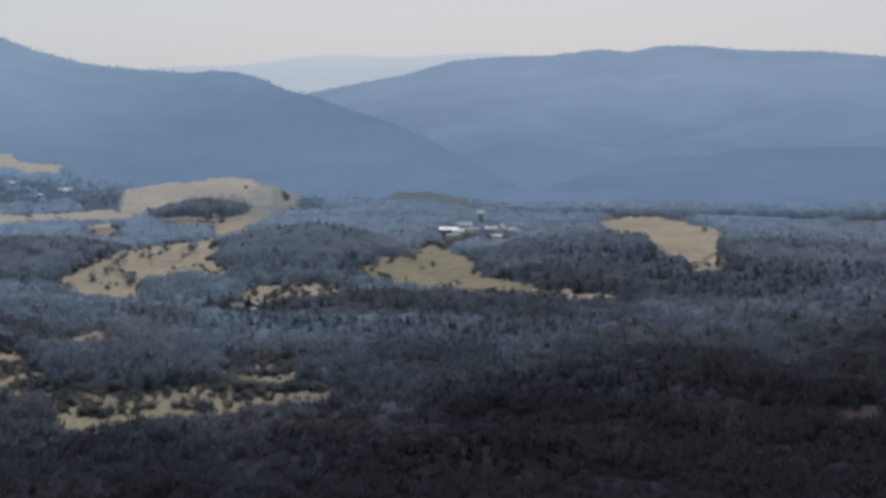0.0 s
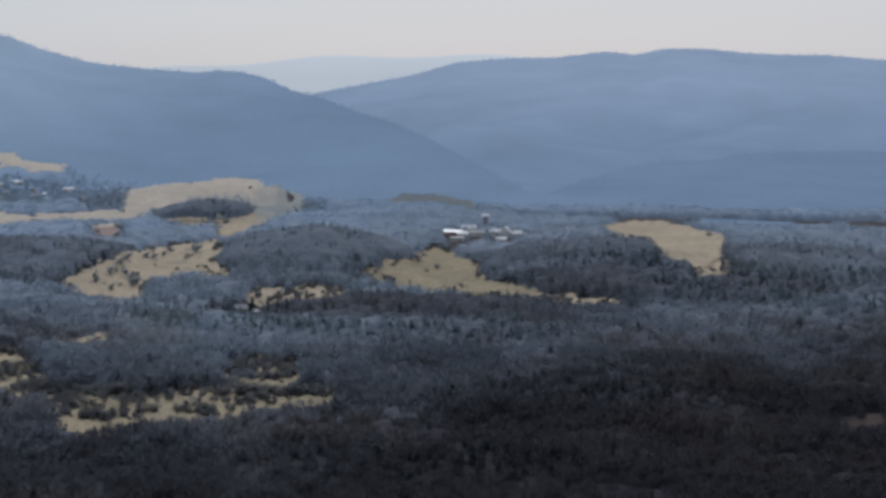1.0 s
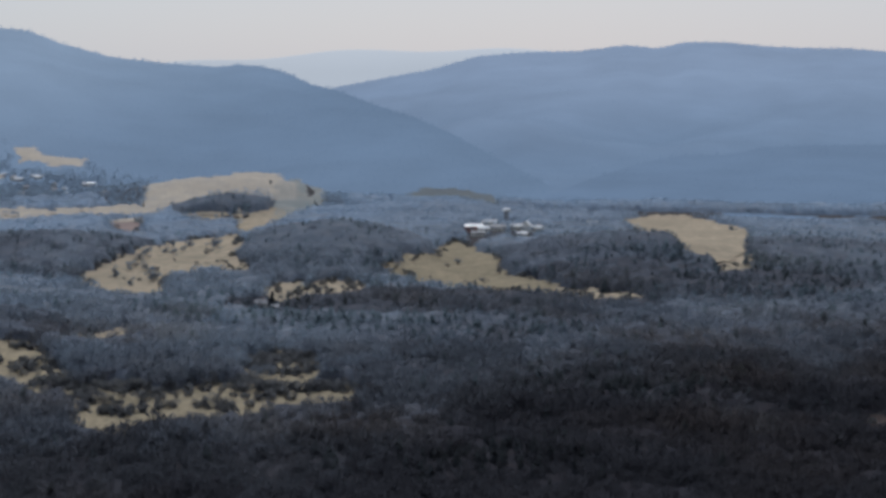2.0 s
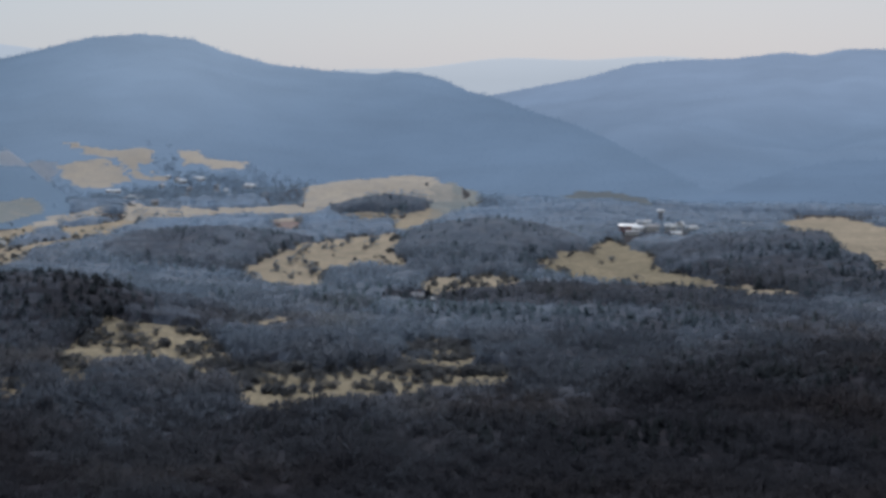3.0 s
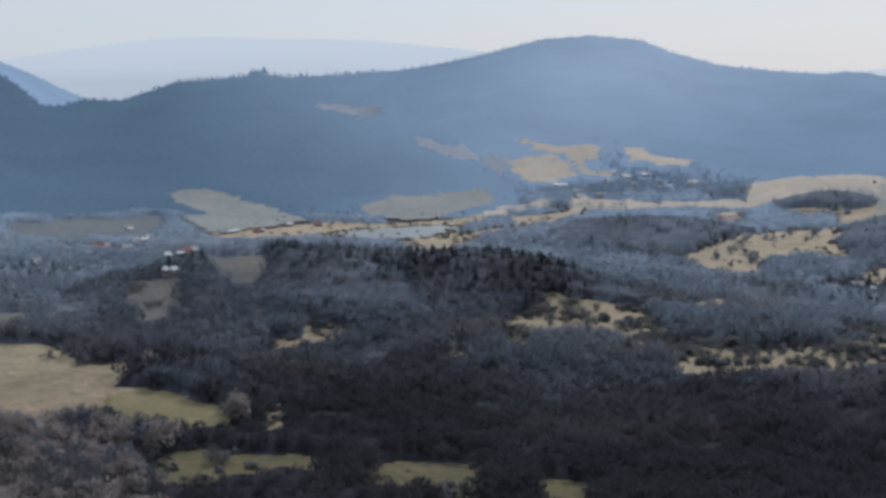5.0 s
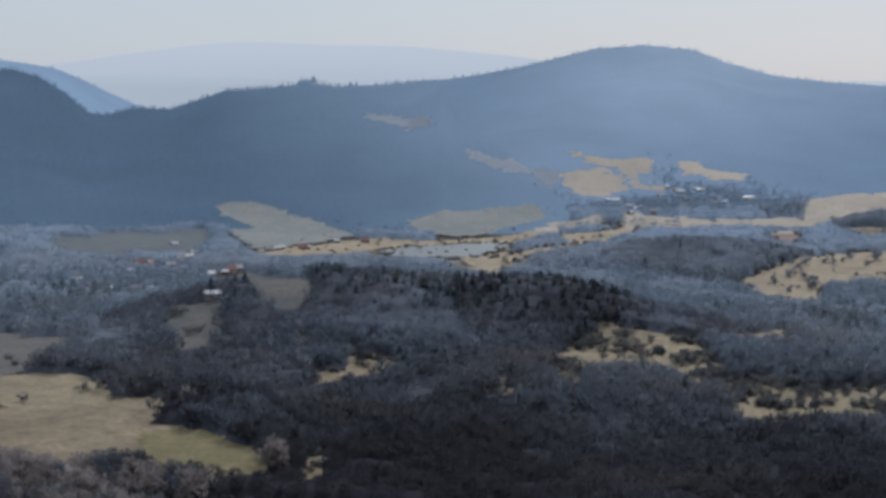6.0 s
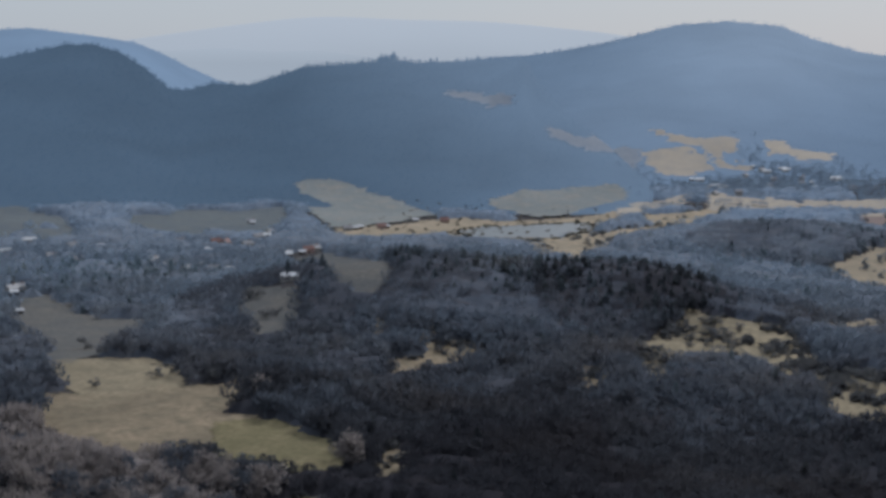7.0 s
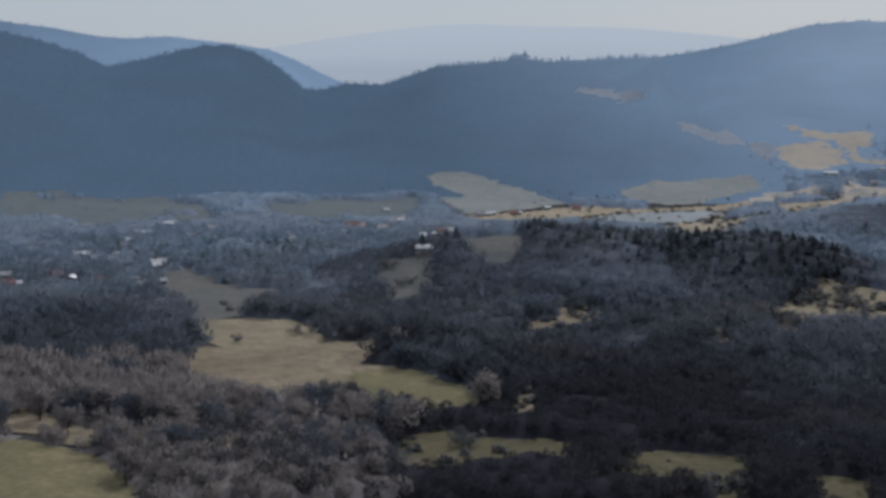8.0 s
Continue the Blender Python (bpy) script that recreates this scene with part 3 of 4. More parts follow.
# ---- meadows, clearings, track and lake, laid over the ground ----
GREENISH = ("corner_meadow", "big_meadow_end")
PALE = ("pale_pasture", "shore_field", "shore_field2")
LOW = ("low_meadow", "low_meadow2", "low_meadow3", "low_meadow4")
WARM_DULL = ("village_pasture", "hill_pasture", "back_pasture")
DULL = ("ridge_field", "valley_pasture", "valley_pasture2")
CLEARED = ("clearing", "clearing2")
HAZED_FIELDS = ("village_field", "village_field2", "village_field3", "village_field4", "hill_meadow")
SOIL = ("brown_glade",)
OLIVE = ("manor_meadow", "scrub_meadow", "scrub_meadow2", "slope_meadow", "upper_meadow")
REDDISH = ("red_field",)
BROWNISH = ("big_meadow", "upper_meadow", "slope_meadow", "scrub_meadow", "scrub_meadow2", "glade", "glade2", "glade3", "glade4", "gap", "gap2", "gap3", "gap5", "gap6", "gap7", "gap8")


def draped(name, poly, lift, mat, step, level=None, sloping=False, beyond=False):
    p = np.array(poly, dtype=float)
    lo, hi = p.min(0) - 2 * step - 0.05 * np.abs(p).max(0), p.max(0) + 2 * step + 0.05 * np.abs(p).max(0)
    xs, ys = np.arange(lo[0], hi[0], step), np.arange(lo[1], hi[1], step)
    x, y = np.meshgrid(xs, ys)
    cx, cy = x[:-1, :-1] + step / 2, y[:-1, :-1] + step / 2
    keep = frayed(poly, cx, cy).ravel()
    for s in (0.985, 0.97) if beyond else ():  # over the brow of the hill
        keep |= frayed(poly, cx * s, cy * s).ravel() & (np.hypot(cx, cy) < 2140).ravel()
    for s in (1.01, 1.02, 1.03, 1.04) if level is None and not sloping else ():  # stretched towards the camera, over the strip cleared of trees before it
        keep |= frayed(poly, cx * s, cy * s).ravel()
    if not keep.any():
        keep = inside(poly, cx, cy).ravel()
    z = land_height(x, y) + lift if level is None else x * 0 + level
    f = grid_faces(*x.shape)[keep]
    used, back = np.unique(f, return_inverse=True)
    v = np.stack([x, y, z], -1).reshape(-1, 3)[used]
    return mesh_from(name, v, back.reshape(-1, 4), mat, True)


for key, poly in MEADOWS.items():
    r = np.hypot(*np.mean(poly, axis=0))
    step = 3.0 if r < 1100 else 4.0
    lift = 0.5 if r < 1690 else 1.3
    # darker green end of the big meadow, part of its dark painted shade
    lift += 0.25 if key == "big_meadow_end" else 0
    if key == "lake":
        me = draped("water", poly, 0, water, 3.0, level=-0.2)
        tagged(part("water", me), "calm grey-green lake below the dark ridge", "lake", kind="structure")
    elif key in ("road", "manor_track", "valley_road"):
        me = draped("road", poly, lift + 0.3, DRY_GRASS if key == "manor_track" else STRAW_FAR, 3.0)
        tagged(part("road", me), "pale gravel road across the valley floor" if key != "manor_track" else "pale dirt track leading off the meadow", "road", kind="structure")
    else:
        mat = GREEN_GRASS if key in GREENISH else OLIVE_STRAW if key in OLIVE else LOW_GRASS if key in LOW else PALE_GRASS if key in PALE else BARE_SOIL if key in SOIL else STRAW if key in BROWNISH else RED_SOIL if key in REDDISH else DULL_STRAW if key in WARM_DULL else VALLEY_GRASS if key in DULL else CLEARING if key in CLEARED else STRAW_FAR if key in HAZED_FIELDS else DRY_GRASS
        words = {OLIVE_STRAW: "olive and straw meadow dotted with scrub", LOW_GRASS: "olive grass strip below the near woods", DULL_STRAW: "dull brownish pasture between bare woods", RED_SOIL: "reddish ploughed patch beside a white house", VALLEY_GRASS: "grey-green pasture near the village, dull with painted haze", GREEN_GRASS: "greenish grazed meadow between bare woods", PALE_GRASS: "grey-green pasture on a far slope, pale with painted haze",
                 BARE_SOIL: "small brown glade in bare woods", CLEARING: "cleared strip on the wooded slope, pale with painted haze", STRAW_FAR: "winter field on the lower mountain slope, pale with painted haze", STRAW: "brownish winter meadow among bare woods", DRY_GRASS: "dry straw-coloured winter meadow edged by bare trees"}[mat]
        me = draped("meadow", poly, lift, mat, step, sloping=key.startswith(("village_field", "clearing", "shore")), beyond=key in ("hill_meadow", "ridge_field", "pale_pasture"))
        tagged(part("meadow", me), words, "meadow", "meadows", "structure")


# ---- woods ----
def bare_template(seed, twigs, spread=0.42, base=0.22, fine=1.0):
    """A leafless tree one metre high: tapered trunk, limbs and a loose crown of twig sprays."""
    rng = np.random.RandomState(seed)
    v, f = [], []

    def tri(a, b, c):
        v.extend((a, b, c)), f.append((len(v) - 3, len(v) - 2, len(v) - 1))

    w = 0.017
    ring = [np.array((w * math.cos(a), w * math.sin(a), 0)) for a in (0, 2.1, 4.2)]
    top = np.array((rng.uniform(-0.03, 0.03), rng.uniform(-0.03, 0.03), 0.8))
    for k in range(3):
        tri(ring[k], ring[(k + 1) % 3], top)
    lean = rng.uniform(0.75, 1.25, 3)
    for k in range(6):
        a, z0 = rng.uniform(0, math.tau), rng.uniform(0.2, 0.5)
        out = spread * rng.uniform(0.6, 1.0)
        tip = np.array((out * math.cos(a), out * math.sin(a), z0 + rng.uniform(0.2, 0.4)))
        root = np.array((0, 0, z0))
        tri(root - (0, 0, 0.012), root + (0, 0, 0.012), tip)
    for k in range(twigs):
        d = rng.normal(size=3)
        d /= np.linalg.norm(d)
        q = rng.uniform(0.35, 1.0) ** 0.5
        c = np.array((d[0] * spread * lean[0] * q, d[1] * spread * lean[1] * q, base + (1 - base) * 0.52 + d[2] * (1 - base) * 0.46 * q))
        s = rng.uniform(0.055, 0.115) * fine
        way = d * 0.6 + rng.normal(size=3) * 0.4 + (0, 0, 0.9)
        way /= np.linalg.norm(way)
        side = np.cross(way, rng.normal(size=3))
        side /= np.linalg.norm(side)
        tri(c - way * s * 1.2 - side * s * 0.4, c - way * s * 0.9 + side * s * 0.42, c + way * s * 1.5)
    return np.array(v), np.array(f)


def conifer_template(seed, tiers=6, sides=6):
    """A conifer one metre high: trunk and ragged drooping whorls."""
    rng = np.random.RandomState(seed)
    v, f = [], []

    def tri(a, b, c):
        v.extend((a, b, c)), f.append((len(v) - 3, len(v) - 2, len(v) - 1))

    for k in range(3):
        a, b = k * 2.1, k * 2.1 + 2.1
        tri((0.015 * math.cos(a), 0.015 * math.sin(a), 0), (0.015 * math.cos(b), 0.015 * math.sin(b), 0), (0, 0, 0.7))
    for t in range(tiers):
        z = 0.2 + 0.8 * t / tiers
        rad = 0.27 * (1 - t / tiers) ** 0.7 + 0.04
        for k in range(sides):
            a = rng.uniform(0, math.tau)
            rr = rad * rng.uniform(0.7, 1.25)
            w = rng.uniform(0.35, 0.6)
            tri((0, 0, z + 0.2), (rr * math.cos(a - w), rr * math.sin(a - w), z - rng.uniform(0, 0.05)), (rr * math.cos(a + w), rr * math.sin(a + w), z - rng.uniform(0, 0.05)))
    return np.array(v), np.array(f)


def bush_template(seed, twigs=60):
    rng = np.random.RandomState(seed)
    v, f = [], []
    for k in range(twigs):
        d = rng.normal(size=3)
        d /= np.linalg.norm(d)
        q = rng.uniform(0.3, 1) ** 0.4
        c = np.array((d[0] * 0.55 * q, d[1] * 0.55 * q, 0.5 + d[2] * 0.42 * q))
        s = rng.uniform(0.13, 0.24)
        way = d + rng.normal(size=3) * 0.5
        way /= np.linalg.norm(way)
        side = np.cross(way, rng.normal(size=3))
        side /= np.linalg.norm(side)
        v.extend((c - way * s - side * s * 0.6, c - way * s * 0.5 + side * s * 0.7, c + way * s))
        f.append((3 * k, 3 * k + 1, 3 * k + 2))
    return np.array(v), np.array(f)


def planted(name, templates, x, y, z, height, width, mat, rng):
    """One mesh of many plants, each a turned and scaled copy of a template's shape."""
    pick = rng.randint(len(templates), size=len(x))
    vs, ns, fs, base = [], [], [], 0
    for k, (tv, tf) in enumerate(templates):
        i = np.nonzero(pick == k)[0]
        if not len(i):
            continue
        a = rng.uniform(0, math.tau, len(i))
        ca, sa, h, w = np.cos(a), np.sin(a), height[i], width[i]
        v = np.empty((len(i), len(tv), 3), dtype=np.float32)
        v[..., 0] = x[i, None] + (tv[:, 0] * ca[:, None] - tv[:, 1] * sa[:, None]) * w[:, None]
        v[..., 1] = y[i, None] + (tv[:, 0] * sa[:, None] + tv[:, 1] * ca[:, None]) * w[:, None]
        v[..., 2] = z[i, None] + tv[:, 2] * h[:, None]
        out = tv - (0, 0, 0.45)
        out = out / np.maximum(np.linalg.norm(out, axis=1), 1e-3)[:, None] + (0, 0, 1.2)
        nv = np.empty_like(v)
        nv[..., 0] = out[:, 0] * ca[:, None] - out[:, 1] * sa[:, None]
        nv[..., 1] = out[:, 0] * sa[:, None] + out[:, 1] * ca[:, None]
        nv[..., 2] = out[:, 2]
        ns.append(nv.reshape(-1, 3))
        fs.append((tf[None] + (np.arange(len(i)) * len(tv))[:, None, None]).reshape(-1, 3) + base)
        vs.append(v.reshape(-1, 3))
        base += len(i) * len(tv)
    me = mesh_from(name, np.concatenate(vs), np.concatenate(fs), mat, True)
    n = np.concatenate(ns)
    me.normals_split_custom_set_from_vertices(n / np.linalg.norm(n, axis=1)[:, None])
    return me


def scatter(b0, b1, r0, r1, spacing, rng):
    """Jittered points over a sector."""
    x0, x1 = plan(b0, r1)[0], plan(b1, r1)[0]
    xs, ys = np.meshgrid(np.arange(x0, x1, spacing), np.arange(r0 * 0.8, r1, spacing))
    x = xs.ravel() + rng.uniform(-0.5, 0.5, xs.size) * spacing
    y = ys.ravel() + rng.uniform(-0.5, 0.5, xs.size) * spacing
    r, b = np.hypot(x, y), np.degrees(np.arctan2(x, y))
    k = (r > r0) & (r < r1) & (b > b0) & (b < b1)
    return x[k], y[k]


def open_ground(x, y, z, h):
    """Where a tree of height h would stand in a meadow, or hide a meadow or house from the camera."""
    hit = np.zeros(len(x), dtype=bool)
    h = h * np.interp(np.hypot(x, y), (690, 780, 880, 1050, 1150), (1.6, 1.4, 1.25, 1.2, 1.0))
    for q in (0.0, 0.25, 0.45, 0.68):
        s = EYE_HEIGHT / np.maximum(EYE_HEIGHT - q * h - z, 20) * (EYE_HEIGHT - z) / EYE_HEIGHT
        px, py = x * s, y * s
        for key, poly in MEADOWS.items():
            if (key == "road" and q > 0.3) or (key == "hill_meadow" and q > 0):
                continue
            p = np.array(poly)
            near = (px > p[:, 0].min() - 9) & (px < p[:, 0].max() + 9) & (py > p[:, 1].min() - 9) & (py < p[:, 1].max() + 9) & ~hit
            if near.any():
                i = np.nonzero(near)[0]
                hit[i] = frayed(poly, px[i], py[i])
                if key.startswith(("scrub", "slope")):  # rows of scrub trees cross the rough meadows
                    hit[i] &= wave(px[i] / 3.0, py[i], 30, 46) < (0.55 if q < 0.6 else 0.4)
                if key.startswith("valley"):  # clumps of trees break up the far pastures
                    hit[i] &= wave(px[i], py[i], 95, 43) < 0.5
        for hx, hy in HOUSE_SPOTS:
            hit |= (px - hx) ** 2 + (py - hy) ** 2 < (45 if q < 0.4 else 18 if q < 0.6 else 0)
        for hx, hy in MANOR if q < 0.7 else ():
            hit |= ((px - hx) / 9) ** 2 + ((py - hy) / 8) ** 2 < 1
    return hit


HOUSE_SPOTS = [p[:2] for p in FAR_VILLAGE + LEFT_VILLAGE + LEFT_HAMLET + LAKE_VILLAGE + WOOD_HOUSES + MANOR]
rng = np.random.RandomState(5)
BARE_NEAREST = [bare_template(120 + k, 210, fine=0.62) for k in range(8)]
BARE_FINE = [bare_template(k, 80, fine=0.95) for k in range(10)]
BARE_MID = [bare_template(40 + k, 46) for k in range(8)]
BARE_FAR = [bare_template(80 + k, 26) for k in range(6)]
CONIFER = [conifer_template(k) for k in range(6)]
CONIFER_FAR = [conifer_template(20 + k, 4, 4) for k in range(5)]
# stands of pine: bearing, distance, radius along, radius across
PINES = [(-4.6, 1068, 45, 36), (-6.4, 1085, 65, 60), (-9.0, 1100, 50, 60), (-14.5, 1120, 40, 40), (0.8, 1480, 110, 90), (9.0, 1500, 110, 70), (13.8, 1330, 40, 110), (15.5, 1250, 40, 120), (20.0, 1430, 120, 90),
         (24.5, 1400, 200, 140), (5.5, 1925, 50, 60), (19.0, 860, 40, 60), (14.0, 700, 30, 40), (-22.5, 1250, 60, 60),
         (4.5, 1180, 35, 60), (7.0, 1125, 35, 70), (9.5, 1100, 40, 80), (12.0, 1085, 35, 80), (14.5, 1050, 30, 60), (21.5, 1310, 40, 50)]


def in_pines(x, y):
    r, b = np.hypot(x, y), np.degrees(np.arctan2(x, y))
    best = np.zeros(len(x))
    for pb, pr, along, across in PINES:
        best = np.maximum(best, np.exp(-((r - pr) / along) ** 2 - ((b - pb) * np.radians(1) * r / across) ** 2))
    return best


# wooded knolls in a nearer, less hazed tone than the woods behind: bearing, distance, half-depth, half-width, tone's
# reach
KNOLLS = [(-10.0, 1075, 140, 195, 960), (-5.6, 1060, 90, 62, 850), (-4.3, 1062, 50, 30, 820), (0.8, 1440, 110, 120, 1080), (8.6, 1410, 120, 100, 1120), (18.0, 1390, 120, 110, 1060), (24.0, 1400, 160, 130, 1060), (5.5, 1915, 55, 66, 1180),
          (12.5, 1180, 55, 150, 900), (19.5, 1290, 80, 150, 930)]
EDGES = np.array([t[0] for t in HAZED_WOOD_TONES[:-1]])


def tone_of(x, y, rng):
    """The index of each tree's tone, painted hazier with distance."""
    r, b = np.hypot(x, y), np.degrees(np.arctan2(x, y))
    # the bearing steps paint cloud shade into the tones on the right
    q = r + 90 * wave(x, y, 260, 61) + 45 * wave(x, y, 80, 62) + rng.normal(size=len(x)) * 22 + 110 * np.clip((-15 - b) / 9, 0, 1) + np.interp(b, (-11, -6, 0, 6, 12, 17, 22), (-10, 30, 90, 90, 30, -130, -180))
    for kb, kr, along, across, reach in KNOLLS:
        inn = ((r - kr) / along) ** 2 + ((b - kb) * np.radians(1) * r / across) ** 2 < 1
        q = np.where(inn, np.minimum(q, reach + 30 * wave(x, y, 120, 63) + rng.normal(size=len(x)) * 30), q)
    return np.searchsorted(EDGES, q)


woods = {}
for r0, r1, spacing, low, high, level in ((495, 700, 6.6, 7.5, 12, 0), (700, 1000, 6.4, 7.5, 12.5, 1), (1000, 1400, 6.6, 7, 11.5, 2), (1400, 2400, 7.8, 6.5, 10, 3)):
    x, y = scatter(-36, 30, r0, r1, spacing, rng)
    z = ground_height(x, y)
    for key in RANGES:
        under = range_height(key, x, y) > z + 1
        x, y, z = x[~under], y[~under], z[~under]
    h = rng.uniform(low, high, len(x)) * (1 + 0.16 * wave(x, y, 90, 51))
    b, r = np.degrees(np.arctan2(x, y)), np.hypot(x, y)
    young = (r < 660) & (b < -9)
    h = np.where(young, h * 0.8, np.where((b < -14) & (r < 820), h * 1.2, h))
    k = ~open_ground(x, y, z, h) & ~((r > 2050 + 60 * np.abs(b - 5.4) / 2.8 + 15 * wave(x, y, 60, 66)) & (np.abs(b - 5.4) < 3.6))
    x, y, z, h, young, r, b = x[k], y[k], z[k], h[k], young[k], r[k], b[k]
    patch = np.clip((-15 - b) / 8, 0, 1) * np.clip((840 - r + 60 * wave(x, y, 120, 64)) / 170, 0, 1)
    brown = (patch > 0.04) & (0.5 + 0.4 * wave(x, y, 60, 65) + rng.normal(size=len(x)) * 0.12 < patch)
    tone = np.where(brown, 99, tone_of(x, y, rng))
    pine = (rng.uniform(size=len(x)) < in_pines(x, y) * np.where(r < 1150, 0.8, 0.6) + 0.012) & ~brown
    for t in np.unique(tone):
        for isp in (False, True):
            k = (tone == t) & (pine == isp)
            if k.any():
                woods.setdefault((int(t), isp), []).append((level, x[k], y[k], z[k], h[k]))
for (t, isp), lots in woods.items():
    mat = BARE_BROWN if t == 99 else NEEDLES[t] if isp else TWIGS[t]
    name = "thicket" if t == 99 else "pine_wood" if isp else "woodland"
    words = ("brown bare trees of the near slope, sunlight painted in" if t == 99 else
             ("dark pines among the near bare woods" if t < 4 else "pines of the far valley, blue with painted haze") if isp else
             ("bare winter wood in the near valley, dark with painted shade", "bare wood over the low hills, blue-grey with painted haze", "bare woods round the far meadows, pale with painted haze")[t // 3])
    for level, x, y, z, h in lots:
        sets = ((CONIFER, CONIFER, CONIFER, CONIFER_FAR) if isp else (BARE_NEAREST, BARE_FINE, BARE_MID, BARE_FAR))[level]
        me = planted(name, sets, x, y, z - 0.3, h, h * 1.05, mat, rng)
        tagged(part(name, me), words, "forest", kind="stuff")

# an added sheet in the woods' tones, filling the dark gaps between the trunks
cell = 7.0
xs, ys = np.arange(-1330, 1120, cell), np.arange(380, 2200, cell)
gx, gy = np.meshgrid(xs, ys)
cx, cy = (gx[:-1, :-1] + cell / 2).ravel(), (gy[:-1, :-1] + cell / 2).ravel()
r, b = np.hypot(cx, cy), np.degrees(np.arctan2(cx, cy))
cz = ground_height(cx, cy)
shaded = (r > 500) & (r < 2120) & (b > -36) & (b < 30) & (land_height(cx, cy) < cz + 1)
shaded[shaded] = ~open_ground(cx[shaded], cy[shaded], cz[shaded], np.full(shaded.sum(), 7.0))
shaded &= ~((r > 1990) & (np.abs(b - 5.4) < 3.8))
full = shaded.reshape(gx.shape[0] - 1, -1)
inner = np.zeros(gx.shape, dtype=bool)
inner[1:-1, 1:-1] = full[:-1, :-1] & full[1:, :-1] & full[:-1, 1:] & full[1:, 1:]
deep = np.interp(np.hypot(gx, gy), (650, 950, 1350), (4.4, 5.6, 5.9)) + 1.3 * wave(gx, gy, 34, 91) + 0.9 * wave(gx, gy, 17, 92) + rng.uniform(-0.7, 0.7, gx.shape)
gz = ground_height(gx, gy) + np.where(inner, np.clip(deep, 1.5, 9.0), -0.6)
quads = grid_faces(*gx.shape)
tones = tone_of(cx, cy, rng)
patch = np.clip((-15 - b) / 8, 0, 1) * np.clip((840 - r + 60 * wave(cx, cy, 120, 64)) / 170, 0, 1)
tones[(patch > 0.04) & (0.5 + 0.4 * wave(cx, cy, 60, 65) < patch)] = len(HAZED_WOOD_TONES)
for t in range(len(HAZED_WOOD_TONES) + 1):
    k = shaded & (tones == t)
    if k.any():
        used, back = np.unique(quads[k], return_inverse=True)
        me = mesh_from("brushwood", np.stack([gx, gy, gz], -1).reshape(-1, 3)[used], back.reshape(-1, 4), (FILL_SHEETS + [BROWN_FILL])[t], True)
        tagged(part("brushwood", me), ("dark sheet added to fill gaps under near bare trees", "sheet added to fill gaps under the hillside trees, haze painted in", "gap-filling sheet added under the far woods, pale with painted haze", "brown sheet added to fill gaps under near trees, sunlight painted in")[t // 3], "undergrowth", kind="stuff")

# woods on the mountain sides
for key, spacing in (("front", 11), ("peak", 16), ("right", 24), ("fold", 20), ("far_left", 26)):
    tab = np.array(RANGES[key])
    x, y = scatter(tab[0, 0], tab[-1, 0], tab[:, 1].min(), tab[:, 2].max() + 20, spacing, rng)
    z, top = range_height(key, x, y), land_height(x, y)
    b, r = np.degrees(np.arctan2(x, y)), np.hypot(x, y)
    k = (z > top - 0.5) & (z > 1) & (r < np.interp(b, tab[:, 0], tab[:, 2]) + 15)
    x, y, z = x[k], y[k], z[k]
    h = rng.uniform(3.5, 6.5, len(x))
    k = ~open_ground(x, y, z, h * 0.3)
    x, y, z, h = x[k], y[k], z[k], h[k]
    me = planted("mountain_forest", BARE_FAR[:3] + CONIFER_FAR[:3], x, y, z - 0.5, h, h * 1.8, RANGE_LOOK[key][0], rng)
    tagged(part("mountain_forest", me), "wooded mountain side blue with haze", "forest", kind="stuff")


# a few tall conifers that break the crest of the front range
cx, cy, ch = [], [], []
for b0, b1, count, tall in ((-14.0, -13.4, 14, 12), (-16.5, -10.0, 40, 8), (-9.9, -9.5, 8, 10)):
    cb = rng.uniform(b0, b1, count)
    tab = np.array(RANGES["front"])
    px, py = plan(cb, np.interp(cb, tab[:, 0], tab[:, 2]) - rng.uniform(0, 12, count))
    cx.append(px), cy.append(py), ch.append(tall * rng.uniform(0.7, 1.1, count))
cx, cy, ch = np.concatenate(cx), np.concatenate(cy), np.concatenate(ch)
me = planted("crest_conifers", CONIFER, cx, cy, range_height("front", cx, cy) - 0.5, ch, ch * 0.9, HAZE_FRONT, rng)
tagged(part("crest_conifers", me), "tall conifers along the dark ridge crest", "forest", kind="stuff")

# hedges and scrub along the edges of the meadows
vx = np.concatenate([p[0] + rng.normal(size=100) * 42 for p in FAR_VILLAGE])
vy = np.concatenate([p[1] + rng.normal(size=100) * 55 for p in FAR_VILLAGE])
vh = rng.uniform(5, 10, len(vx))
k = ~open_ground(vx, vy, land_height(vx, vy), vh * 0.5)
me = planted("village_trees", BARE_FAR, vx[k], vy[k], land_height(vx[k], vy[k]) - 0.3, vh[k], vh[k], TWIGS[6], rng)
tagged(part("village_trees", me), "bare trees among the village houses, pale with painted haze", "forest", kind="stuff")
SHRUB = [bush_template(k) for k in range(6)]
WILD = ("slope", "scrub", "gap", "hedge")
hx, hy = [], []
